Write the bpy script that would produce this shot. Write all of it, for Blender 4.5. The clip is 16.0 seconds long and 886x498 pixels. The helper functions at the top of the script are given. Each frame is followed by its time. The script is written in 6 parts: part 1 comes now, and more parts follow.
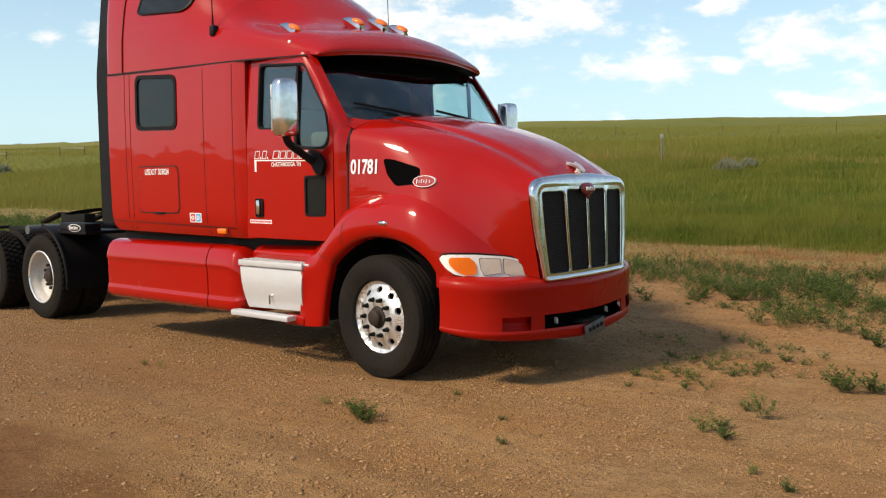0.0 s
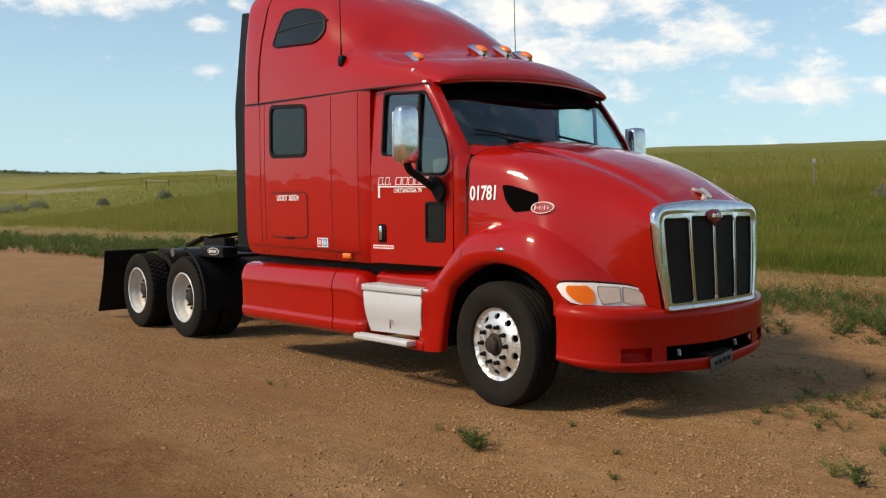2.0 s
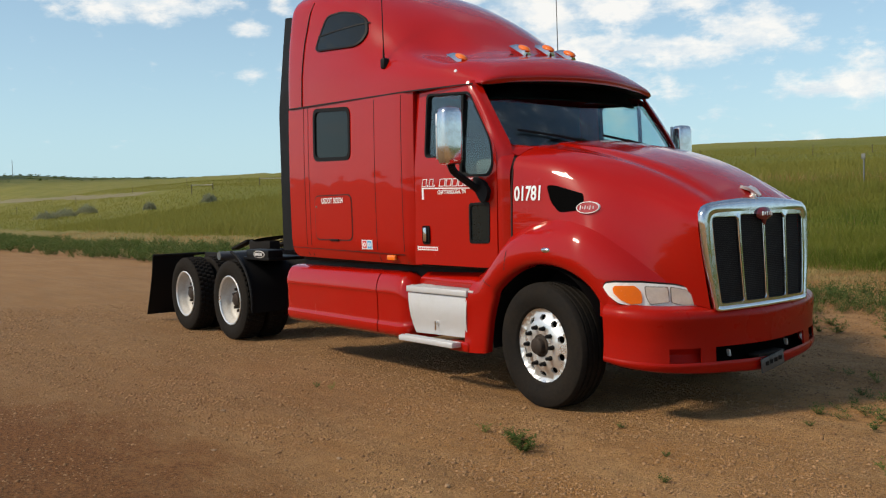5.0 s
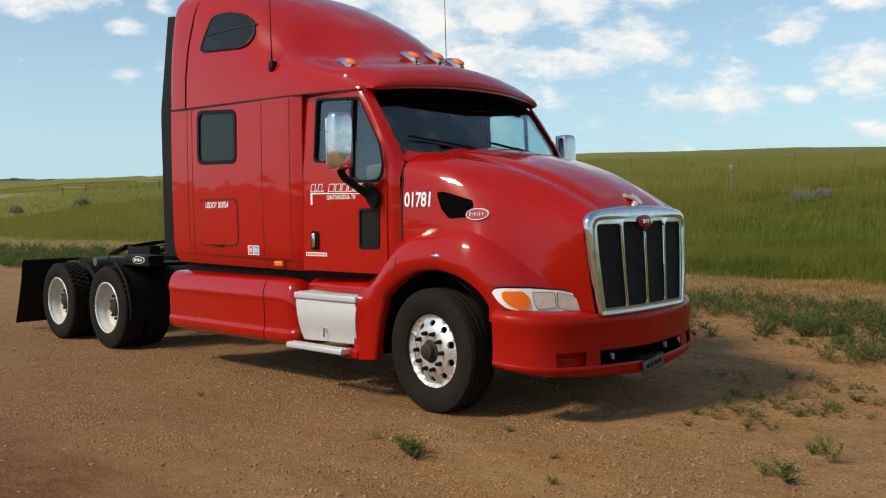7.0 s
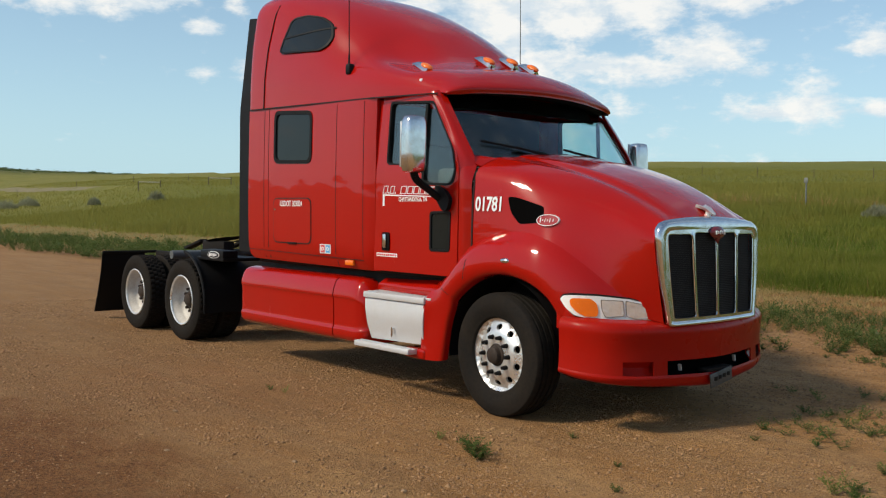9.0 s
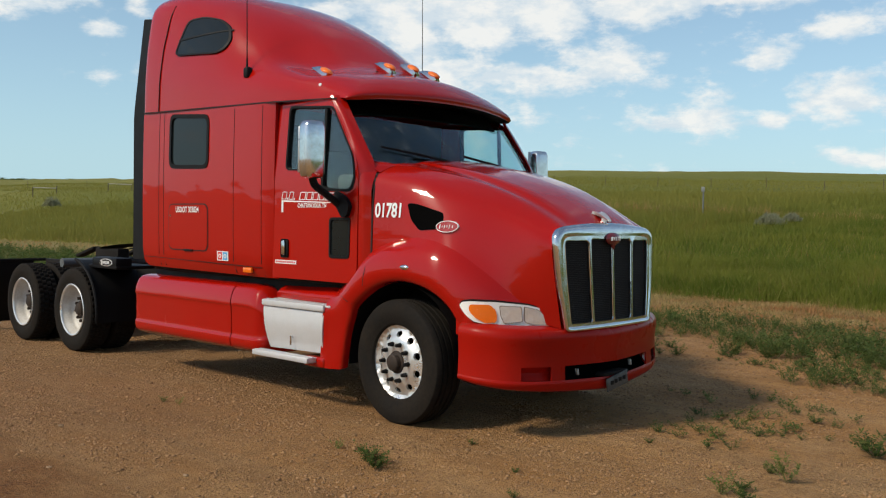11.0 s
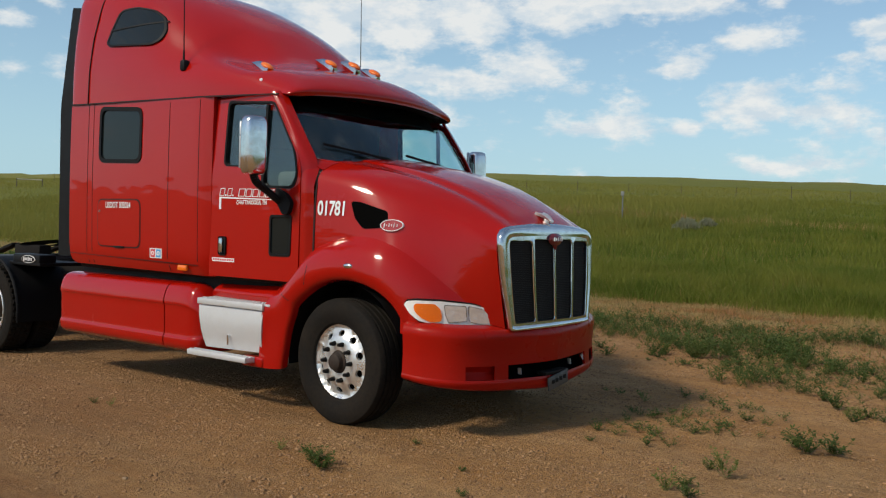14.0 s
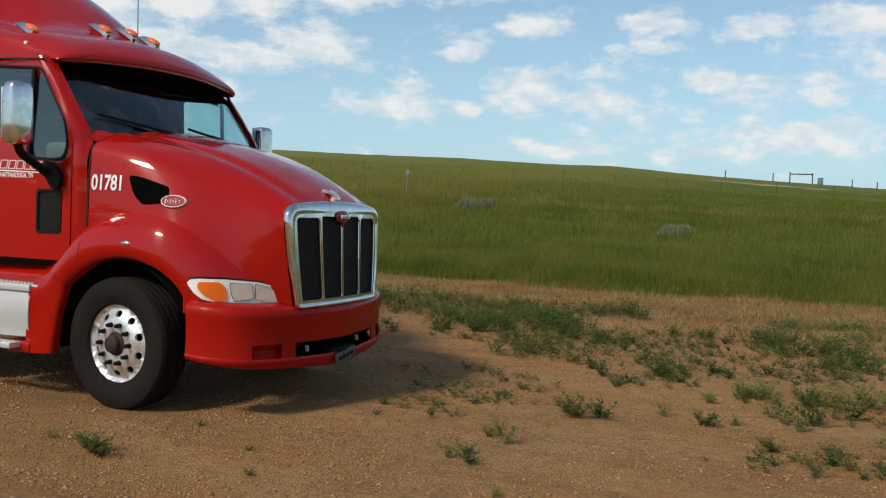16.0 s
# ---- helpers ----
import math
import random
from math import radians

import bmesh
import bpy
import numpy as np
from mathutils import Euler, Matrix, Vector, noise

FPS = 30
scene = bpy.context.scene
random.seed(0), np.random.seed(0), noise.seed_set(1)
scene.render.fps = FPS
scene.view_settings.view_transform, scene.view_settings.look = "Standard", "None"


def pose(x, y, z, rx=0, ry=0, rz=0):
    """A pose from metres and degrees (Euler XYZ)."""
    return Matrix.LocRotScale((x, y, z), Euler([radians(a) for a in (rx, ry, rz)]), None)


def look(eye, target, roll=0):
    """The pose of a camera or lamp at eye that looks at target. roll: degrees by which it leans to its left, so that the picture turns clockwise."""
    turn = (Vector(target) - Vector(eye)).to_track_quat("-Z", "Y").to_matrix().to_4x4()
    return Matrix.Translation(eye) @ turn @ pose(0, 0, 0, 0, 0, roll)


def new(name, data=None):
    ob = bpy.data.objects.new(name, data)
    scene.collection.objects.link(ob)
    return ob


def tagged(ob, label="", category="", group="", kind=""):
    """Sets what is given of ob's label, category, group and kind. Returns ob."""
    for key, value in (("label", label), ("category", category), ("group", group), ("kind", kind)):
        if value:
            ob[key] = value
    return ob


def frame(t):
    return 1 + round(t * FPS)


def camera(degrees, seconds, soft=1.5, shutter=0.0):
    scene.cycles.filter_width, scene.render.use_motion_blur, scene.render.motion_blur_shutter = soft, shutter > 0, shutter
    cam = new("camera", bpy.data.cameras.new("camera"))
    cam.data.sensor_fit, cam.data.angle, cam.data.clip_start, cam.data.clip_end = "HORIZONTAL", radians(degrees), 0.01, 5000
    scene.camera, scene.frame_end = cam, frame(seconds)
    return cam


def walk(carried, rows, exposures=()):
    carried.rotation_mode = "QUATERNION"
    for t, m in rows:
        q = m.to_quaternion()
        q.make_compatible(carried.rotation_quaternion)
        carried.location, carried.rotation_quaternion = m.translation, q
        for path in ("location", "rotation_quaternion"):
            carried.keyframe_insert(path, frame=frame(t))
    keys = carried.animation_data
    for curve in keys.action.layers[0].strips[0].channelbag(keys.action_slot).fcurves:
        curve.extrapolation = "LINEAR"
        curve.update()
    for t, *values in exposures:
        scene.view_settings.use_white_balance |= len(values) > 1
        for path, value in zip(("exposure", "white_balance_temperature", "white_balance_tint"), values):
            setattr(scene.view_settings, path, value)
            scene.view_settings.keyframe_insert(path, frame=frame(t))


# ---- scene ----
cam = camera(52.0, 16.0, 1.2)
PATH = [
    (0, (4.975, -6.147, 1.593), (3.686, -4.625, 1.435), -0.8),
    (0.5, (4.984, -6.237, 1.595), (3.669, -4.735, 1.458), -0.3),
    (1, (4.964, -6.157, 1.595), (3.662, -4.644, 1.468), 0.1),
    (1.5, (5.031, -6.035, 1.594), (3.768, -4.487, 1.503), -0.4),
    (2, (5.063, -5.989, 1.592), (3.553, -4.681, 1.495), -0.7),
    (2.5, (5.025, -5.967, 1.584), (3.433, -4.761, 1.482), -1.0),
    (3, (5.023, -5.996, 1.581), (3.452, -4.762, 1.487), -0.9),
    (3.5, (5.043, -5.991, 1.583), (3.473, -4.756, 1.491), -1.3),
    (5.8, (5.038, -6.018, 1.603), (3.473, -4.777, 1.507), -1.5),
    (6, (5.04, -6.046, 1.594), (3.515, -4.758, 1.497), -1.25),
    (6.5, (5.012, -6.05, 1.594), (3.54, -4.7, 1.499), -1.1),
    (7, (5.002, -6.026, 1.598), (3.603, -4.599, 1.512), -0.9),
    (7.5, (4.996, -6.034, 1.587), (3.662, -4.546, 1.504), -0.5),
    (8, (5.008, -6.08, 1.588), (3.613, -4.649, 1.494), 0.2),
    (8.2, (5.023, -6.11, 1.594), (3.568, -4.741, 1.498), 0.3),
    (10.3, (5.023, -6.03, 1.602), (3.515, -4.719, 1.531), 1.0),
    (10.5, (5.036, -6.013, 1.587), (3.568, -4.656, 1.519), 1.0),
    (11, (5.04, -6.02, 1.592), (3.683, -4.552, 1.534), 0.9),
    (11.5, (5.032, -6.016, 1.599), (3.746, -4.485, 1.553), 0.5),
    (12, (5.038, -6.035, 1.598), (3.768, -4.491, 1.566), 0.4),
    (12.5, (4.992, -6.088, 1.587), (3.623, -4.63, 1.563), 0.8),
    (13, (4.988, -6.084, 1.589), (3.536, -4.709, 1.563), 1.2),
    (13.5, (4.957, -6.114, 1.587), (3.533, -4.71, 1.54), 1.6),
    (14, (4.891, -6.122, 1.57), (3.667, -4.54, 1.519), 1.6),
    (14.5, (4.867, -6.141, 1.567), (3.835, -4.43, 1.504), 2.1),
    (15, (4.889, -6.145, 1.566), (3.943, -4.384, 1.502), 2.2),
    (15.5, (4.907, -6.138, 1.568), (4.079, -4.32, 1.483), 1.5),
    (16, (4.898, -6.159, 1.565), (4.078, -4.337, 1.481), 2.1),
]
walk(cam, [(t, look(e, g, r)) for t, e, g, r in PATH], [(0, 0.32, 7050, 12), (1.5, 0.16, 6900, 11), (3, 0.04, 6720, 10), (8, 0.01, 6640, 9), (12, -0.12, 6480, 8), (13.2, -0.18, 6420, 8), (14.5, -0.20, 6400, 8), (16, -0.17, 6420, 8)])

# ---- world, sun, exposure ----
SUN_EL, SUN_AZ = radians(42), radians(252)      # azimuth counted from +x towards +y: where the sun stands
world = bpy.data.worlds.new("world")
scene.world = world
world.use_nodes = True
wn, wl = world.node_tree.nodes, world.node_tree.links
wn.clear()


def node(tree, kind, **values):
    n = tree.nodes.new(kind)
    for key, value in values.items():
        if key in n.inputs:
            n.inputs[key].default_value = value
    return n


def wmath(op, a, b=None, c=None, clamp=False):
    n = wn.new("ShaderNodeMath")
    n.operation, n.use_clamp = op, clamp
    for i, v in enumerate((a, b, c)):
        if v is None:
            continue
        if isinstance(v, (int, float)):
            n.inputs[i].default_value = v
        else:
            wl.new(v, n.inputs[i])
    return n.outputs[0]


sky = wn.new("ShaderNodeTexSky")
sky.sky_type, sky.sun_disc = "NISHITA", False
sky.sun_elevation, sky.sun_rotation = SUN_EL, radians(90) - SUN_AZ
sky.air_density, sky.dust_density, sky.ozone_density = 1.0, 0.6, 1.4
geo = wn.new("ShaderNodeTexCoord")
sep = wn.new("ShaderNodeSeparateXYZ")
wl.new(geo.outputs["Generated"], sep.inputs[0])
height = wmath("MAXIMUM", sep.outputs[2], 0.0)
el = wmath("MULTIPLY", wmath("ARCSINE", height), 57.2958)
az = wmath("MULTIPLY", wmath("ARCTAN2", sep.outputs[1], sep.outputs[0]), 57.2958)
comb = wn.new("ShaderNodeCombineXYZ")
wl.new(wmath("MULTIPLY", az, 0.085), comb.inputs[0])
wl.new(wmath("MULTIPLY", el, 0.165), comb.inputs[1])


def wnoise(scale, detail, rough=0.55, shift=0.0):
    n = wn.new("ShaderNodeTexNoise")
    n.inputs["Scale"].default_value, n.inputs["Detail"].default_value, n.inputs["Roughness"].default_value = scale, detail, rough
    if shift:
        add = wn.new("ShaderNodeVectorMath")
        add.inputs[1].default_value = (shift * 0.6, shift, 0)
        wl.new(comb.outputs[0], add.inputs[0])
        wl.new(add.outputs[0], n.inputs["Vector"])
    else:
        wl.new(comb.outputs[0], n.inputs["Vector"])
    return n.outputs["Fac"]


# heaps of cumulus: azimuth, elevation, half width, half height (degrees), weight
WEST_CLOUDS = [(159.8, 12.3, 4.2, 1.0, 0.95), (165, 12.8, 3.0, 0.9, 0.7), (151.5, 12.5, 0.7, 0.6, 0.8), (153.3, 10.9, 1.1, 0.5, 0.75), (153.5, 8.2, 1.2, 0.5, 0.5),
               (150.6, 8.3, 0.9, 1.0, 0.6), (150, 16.0, 8.0, 1.2, 0.6)]
MAIN_BANK = [(140.2, 12.9, 1.8, 0.7, 0.9), (135.6, 12.6, 2.4, 2.1, 1.15), (131, 12.6, 2.8, 1.6, 1.2), (126.5, 12.9, 2.4, 1.7, 1.15), (121, 13.4, 4.0, 1.3, 1.1),
             (114.4, 13.7, 4.0, 0.9, 0.95), (128, 9.0, 5.6, 1.1, 0.85), (133, 9.6, 2.6, 1.3, 0.95), (122.6, 9.9, 2.4, 1.6, 0.9), (130, 15.5, 8.0, 1.6, 1.0)]
EAST_CLOUDS = [(117.3, 6.4, 3.0, 1.0, 0.85), (113.4, 10.0, 1.4, 0.8, 0.9), (109.2, 11.8, 2.0, 0.9, 0.85), (109.2, 7.5, 2.2, 1.4, 0.95), (105, 7.1, 2.5, 1.0, 0.85),
               (113.1, 6.3, 0.8, 0.6, 0.7), (101.5, 11.6, 2.0, 1.0, 0.9), (104.1, 10.2, 0.9, 0.5, 0.6), (101.8, 10.4, 1.5, 0.6, 0.75), (98.2, 8.3, 1.5, 0.8, 0.95),
               (95.8, 11.3, 2.0, 0.8, 0.85), (90.7, 11.5, 2.3, 1.1, 0.9), (92.6, 5.1, 4.5, 1.2, 0.85), (106.7, 4.1, 3.4, 0.7, 0.75), (93.9, 7.8, 5.5, 1.4, 0.6),
               (98, 4.2, 4.0, 0.8, 0.6), (86, 9.0, 4.0, 2.0, 0.8)]
HIGH_CLOUDS = [(108, 14.6, 9.0, 1.1, 0.85), (93, 14.6, 6.0, 1.2, 0.9)]
total = None
for ca, ce, ha, he, cw in WEST_CLOUDS + MAIN_BANK + EAST_CLOUDS + HIGH_CLOUDS:
    u = wmath("DIVIDE", wmath("SUBTRACT", az, ca), ha * 1.2)
    v = wmath("DIVIDE", wmath("SUBTRACT", el, ce), he)
    d2 = wmath("ADD", wmath("MULTIPLY", u, u), wmath("MULTIPLY", v, v))
    blob = wmath("MULTIPLY", wmath("POWER", 0.42, d2), cw)
    total = blob if total is None else wmath("MAXIMUM", total, blob)
# the same kind of cloud over the rest of the sky
rest = wmath("MULTIPLY", wmath("SUBTRACT", wnoise(0.35, 2.0, shift=7.0), 0.50, clamp=True), wmath("MAXIMUM", wmath("MULTIPLY", wmath("SUBTRACT", wmath("MINIMUM", wmath("ABSOLUTE", wmath("SUBTRACT", az, 122.0)), 90.0), 50.0, clamp=True), 2.5), wmath("MULTIPLY", wmath("SUBTRACT", wmath("MINIMUM", el, 27.0), 17.0), 0.16)))
# thin sheets between the heaps
thin = wmath("MULTIPLY", wmath("SUBTRACT", wnoise(1.1, 5.0, 0.6, shift=3.0), 0.40, clamp=True), 1.7)
thin = wmath("MULTIPLY", thin, wmath("MULTIPLY", wmath("SUBTRACT", 148.0, az), 0.08, clamp=True))
total = wmath("MAXIMUM", wmath("MAXIMUM", total, rest), thin)
puff = wmath("SUBTRACT", wnoise(5.2, 10.0, 0.60), 0.5)
dens = wmath("ADD", total, wmath("MULTIPLY", puff, 1.9))
ramp = wn.new("ShaderNodeMapRange")
ramp.interpolation_type = "SMOOTHSTEP"
ramp.inputs["From Min"].default_value, ramp.inputs["From Max"].default_value = 0.20, 0.80
wl.new(dens, ramp.inputs[0])
haze = wmath("ADD", wmath("MULTIPLY", wmath("POWER", wmath("SUBTRACT", 1.0, height, clamp=True), 5.0), 0.82), 0.06)
veil = wn.new("ShaderNodeMixRGB")
veil.inputs[2].default_value = (3.3, 5.35, 6.5, 1)
wl.new(sky.outputs[0], veil.inputs[1])
wl.new(haze, veil.inputs[0])
shade = wn.new("ShaderNodeMixRGB")
shade.inputs[1].default_value, shade.inputs[2].default_value = (5.4, 6.0, 6.5, 1), (7.3, 7.2, 7.0, 1)
lit = wn.new("ShaderNodeMapRange")
lit.inputs["From Min"].default_value, lit.inputs["From Max"].default_value = 0.40, 0.58
wl.new(wnoise(5.2, 6.0, 0.6, shift=-0.09), lit.inputs[0])
wl.new(lit.outputs[0], shade.inputs[0])
cloud = wn.new("ShaderNodeMixRGB")
wl.new(shade.outputs[0], cloud.inputs[2])
wl.new(veil.outputs[0], cloud.inputs[1])
wl.new(wmath("MULTIPLY", ramp.outputs[0], 0.90), cloud.inputs[0])
back = wn.new("ShaderNodeBackground")
back.inputs["Strength"].default_value = 0.135
wl.new(cloud.outputs[0], back.inputs["Color"])
wl.new(back.outputs[0], wn.new("ShaderNodeOutputWorld").inputs[0])

sun = new("sun", bpy.data.lights.new("sun", "SUN"))
sun.data.energy, sun.data.angle, sun.data.color = 3.5, radians(8.5), (1.0, 0.88, 0.70)
sun.matrix_world = look((0, 0, 0), (-math.cos(SUN_AZ) * math.cos(SUN_EL), -math.sin(SUN_AZ) * math.cos(SUN_EL), -math.sin(SUN_EL)))
scene.view_settings.exposure = 0.0


# ---- materials ----
def material(name, color, rough=0.5, metal=0.0, second=None, scale=3.0, fine_scale=60.0, spread=0.5, bump=0.0, bump_scale=80.0,
             coat=0.0, rough_spread=0.1, island=0.0, coords="Object", ior=1.45, stretch=(1, 1, 1), spec=0.5, wave=0.0, coat_ior=1.5, streak=0.0):
    """A surface with two scales of colour variation, uneven gloss and fine relief."""
    m = bpy.data.materials.new(name)
    m.use_nodes = True
    t = m.node_tree
    bsdf = t.nodes["Principled BSDF"]
    bsdf.inputs["Metallic"].default_value = metal
    bsdf.inputs["IOR"].default_value = ior
    bsdf.inputs["Coat Weight"].default_value = coat
    bsdf.inputs["Coat Roughness"].default_value = 0.03
    bsdf.inputs["Coat IOR"].default_value = coat_ior
    bsdf.inputs["Specular IOR Level"].default_value = spec
    tc = t.nodes.new("ShaderNodeTexCoord")
    mp = t.nodes.new("ShaderNodeMapping")
    mp.inputs["Scale"].default_value = stretch
    t.links.new(tc.outputs[coords], mp.inputs[0])
    second = second or tuple(c * 0.75 for c in color)
    large = node(t, "ShaderNodeTexNoise", Scale=scale, Detail=5.0, Roughness=0.6)
    small = node(t, "ShaderNodeTexNoise", Scale=fine_scale, Detail=3.0, Roughness=0.6)
    for n in (large, small):
        t.links.new(mp.outputs[0], n.inputs["Vector"])
    mixer = t.nodes.new("ShaderNodeMixRGB")
    mixer.inputs[1].default_value, mixer.inputs[2].default_value = (*color, 1), (*second, 1)
    fac = t.nodes.new("ShaderNodeMath")
    fac.operation = "MULTIPLY_ADD"
    mr = node(t, "ShaderNodeMapRange")
    mr.inputs["From Min"].default_value, mr.inputs["From Max"].default_value = 0.35, 0.68
    t.links.new(large.outputs["Fac"], mr.inputs[0])
    mr2 = node(t, "ShaderNodeMapRange")
    mr2.inputs["From Min"].default_value, mr2.inputs["From Max"].default_value = 0.3, 0.7
    t.links.new(small.outputs["Fac"], mr2.inputs[0])
    av = t.nodes.new("ShaderNodeMath")
    av.operation = "ADD"
    t.links.new(mr.outputs[0], av.inputs[0])
    t.links.new(mr2.outputs[0], av.inputs[1])
    t.links.new(av.outputs[0], fac.inputs[0])
    fac.inputs[1].default_value, fac.inputs[2].default_value = spread * 0.5, 0.0
    out = fac.outputs[0]
    if island:
        g = t.nodes.new("ShaderNodeNewGeometry")
        add = t.nodes.new("ShaderNodeMath")
        add.operation = "MULTIPLY_ADD"
        t.links.new(g.outputs["Random Per Island"], add.inputs[0])
        add.inputs[1].default_value = island
        t.links.new(out, add.inputs[2])
        out = add.outputs[0]
    t.links.new(out, mixer.inputs[0])
    t.links.new(mixer.outputs[0], bsdf.inputs["Base Color"])
    rr = node(t, "ShaderNodeMapRange")
    rr.inputs["To Min"].default_value, rr.inputs["To Max"].default_value = max(rough - rough_spread, 0.01), min(rough + rough_spread, 1.0)
    t.links.new(mr.outputs[0], rr.inputs[0])
    t.links.new(rr.outputs[0], bsdf.inputs["Roughness"])
    if bump:
        b = t.nodes.new("ShaderNodeBump")
        b.inputs["Strength"].default_value = bump
        b.inputs["Distance"].default_value = 0.01
        bn = node(t, "ShaderNodeTexNoise", Scale=bump_scale, Detail=4.0)
        t.links.new(mp.outputs[0], bn.inputs["Vector"])
        t.links.new(bn.outputs["Fac"], b.inputs["Height"])
        t.links.new(b.outputs[0], bsdf.inputs["Normal"])
    if wave:                                              # slightly uneven panels
        b = t.nodes.new("ShaderNodeBump")
        b.inputs["Strength"].default_value = 1.0
        b.inputs["Distance"].default_value = wave
        bn = node(t, "ShaderNodeTexNoise", Scale=1.8, Detail=2.0)
        lengthways = t.nodes.new("ShaderNodeMapping")
        lengthways.inputs["Scale"].default_value = (0.9, 1.7, 1.7)
        t.links.new(tc.outputs[coords], lengthways.inputs[0])
        t.links.new(lengthways.outputs[0], bn.inputs["Vector"])
        t.links.new(bn.outputs["Fac"], b.inputs["Height"])
        if streak:                                        # fine lines left lengthways by washing
            fine = t.nodes.new("ShaderNodeBump")
            fine.inputs["Strength"].default_value = 1.0
            fine.inputs["Distance"].default_value = streak
            lines = t.nodes.new("ShaderNodeMapping")
            lines.inputs["Scale"].default_value = (0.13, 1.0, 1.0)
            t.links.new(tc.outputs[coords], lines.inputs[0])
            fn = node(t, "ShaderNodeTexNoise", Scale=20.0, Detail=2.0)
            t.links.new(lines.outputs[0], fn.inputs["Vector"])
            t.links.new(fn.outputs["Fac"], fine.inputs["Height"])
            t.links.new(b.outputs[0], fine.inputs["Normal"])
            b = fine
        t.links.new(b.outputs[0], bsdf.inputs["Coat Normal"])
    return m


def truck_red(name, streak):
    m = material(name, (0.36, 0.0052, 0.0016), 0.24, 0.0, (0.31, 0.0056, 0.0020), 1.2, 40.0, 0.6, coat=1.0, rough_spread=0.04, spec=0.07, wave=0.006, coat_ior=1.38, streak=streak)
    tangent = m.node_tree.nodes.new("ShaderNodeTangent")  # brushed lacquer: highlights draw out lengthways
    tangent.direction_type, tangent.axis = "RADIAL", "X"
    b = m.node_tree.nodes["Principled BSDF"]
    m.node_tree.links.new(tangent.outputs[0], b.inputs["Tangent"])
    b.inputs["Anisotropic"].default_value = 0.9
    return m


RED = truck_red("red_paint", 0.0)
RED_BRUSHED = truck_red("brushed_red_paint", 0.0022)
RED_PLASTIC = material("red_bumper_paint", (0.35, 0.0075, 0.003), 0.34, 0.0, (0.28, 0.0085, 0.004), 2.0, 60.0, 0.8, coat=0.2, spec=0.12, coat_ior=1.25)
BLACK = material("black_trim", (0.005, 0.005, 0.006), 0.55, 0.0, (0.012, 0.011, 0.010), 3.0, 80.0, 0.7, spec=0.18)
DARK = material("dark_chassis", (0.008, 0.008, 0.008), 0.7, 0.0, (0.03, 0.023, 0.018), 4.0, 50.0, 0.6, spec=0.1)
SEAM = material("panel_gap", (0.02, 0.004, 0.004), 0.8, 0.0, (0.012, 0.004, 0.004))
RUBBER = material("tyre_rubber", (0.009, 0.0085, 0.008), 0.85, 0.0, (0.036, 0.027, 0.019), 5.0, 35.0, 0.5, spec=0.12, bump=0.2, bump_scale=120.0)
CHROME = material("chrome", (0.74, 0.75, 0.76), 0.15, 1.0, (0.50, 0.49, 0.47), 9.0, 70.0, 0.7, rough_spread=0.07)
ALU = material("polished_aluminium", (0.80, 0.80, 0.79), 0.36, 0.75, (0.66, 0.64, 0.61), 8.0, 60.0, 0.8, rough_spread=0.1)
STEP_ALU = material("brushed_aluminium", (0.66, 0.66, 0.67), 0.5, 0.45, (0.56, 0.56, 0.55), 6.0, 90.0, 0.7, bump=0.1, bump_scale=220.0)
WHITE_RIM = material("white_painted_rim", (0.62, 0.61, 0.58), 0.45, 0.0, (0.36, 0.31, 0.25), 6.0, 50.0, 0.8)
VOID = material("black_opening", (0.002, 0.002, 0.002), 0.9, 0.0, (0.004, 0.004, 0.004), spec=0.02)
IRON = material("rusty_hub_iron", (0.022, 0.018, 0.015), 0.7, 0.3, (0.05, 0.03, 0.02), 12.0, 80.0, 0.9, bump=0.3)
WHITE = material("white_decal", (0.8, 0.8, 0.8), 0.45, 0.0, (0.7, 0.7, 0.7))
BLUE = material("blue_decal", (0.08, 0.35, 0.65), 0.45)
REDDECAL = material("red_decal", (0.6, 0.05, 0.05), 0.45)
AMBER = material("amber_lens", (0.90, 0.17, 0.006), 0.2, 0.0, (0.75, 0.15, 0.008), 20.0, 120.0, 0.6, coat=0.6, bump=0.2)
LAMP = material("clear_lamp_lens", (0.96, 0.97, 0.98), 0.10, 0.6, (0.68, 0.71, 0.75), 16.0, 60.0, 0.8, coat=1.0, bump=0.5, bump_scale=14.0)
BEZEL = material("lamp_bezel", (0.90, 0.90, 0.89), 0.25, 0.1, (0.78, 0.78, 0.77), 8.0, 60.0, 0.7, coat=0.5)
MESH = material("grille_mesh", (0.009, 0.008, 0.008), 0.75, 0.0, (0.024, 0.020, 0.017), 7.0, 90.0, 0.7)
TINT = material("tinted_glass", (0.008, 0.012, 0.013), 0.05, 0.0, (0.012, 0.016, 0.016), 2.0, 30.0, 0.6, rough_spread=0.02, spec=0.32)
INTERIOR = material("grey_cab_interior", (0.05, 0.052, 0.052), 0.8, 0.0, (0.03, 0.032, 0.034), 4.0, 80.0, 0.8)
OVAL_RED = material("oval_emblem_red", (0.34, 0.012, 0.012), 0.3, 0.0, (0.28, 0.012, 0.012), coat=0.6)
EMBLEM = material("emblem_red", (0.16, 0.014, 0.018), 0.3, 0.0, (0.11, 0.012, 0.014), coat=0.6)


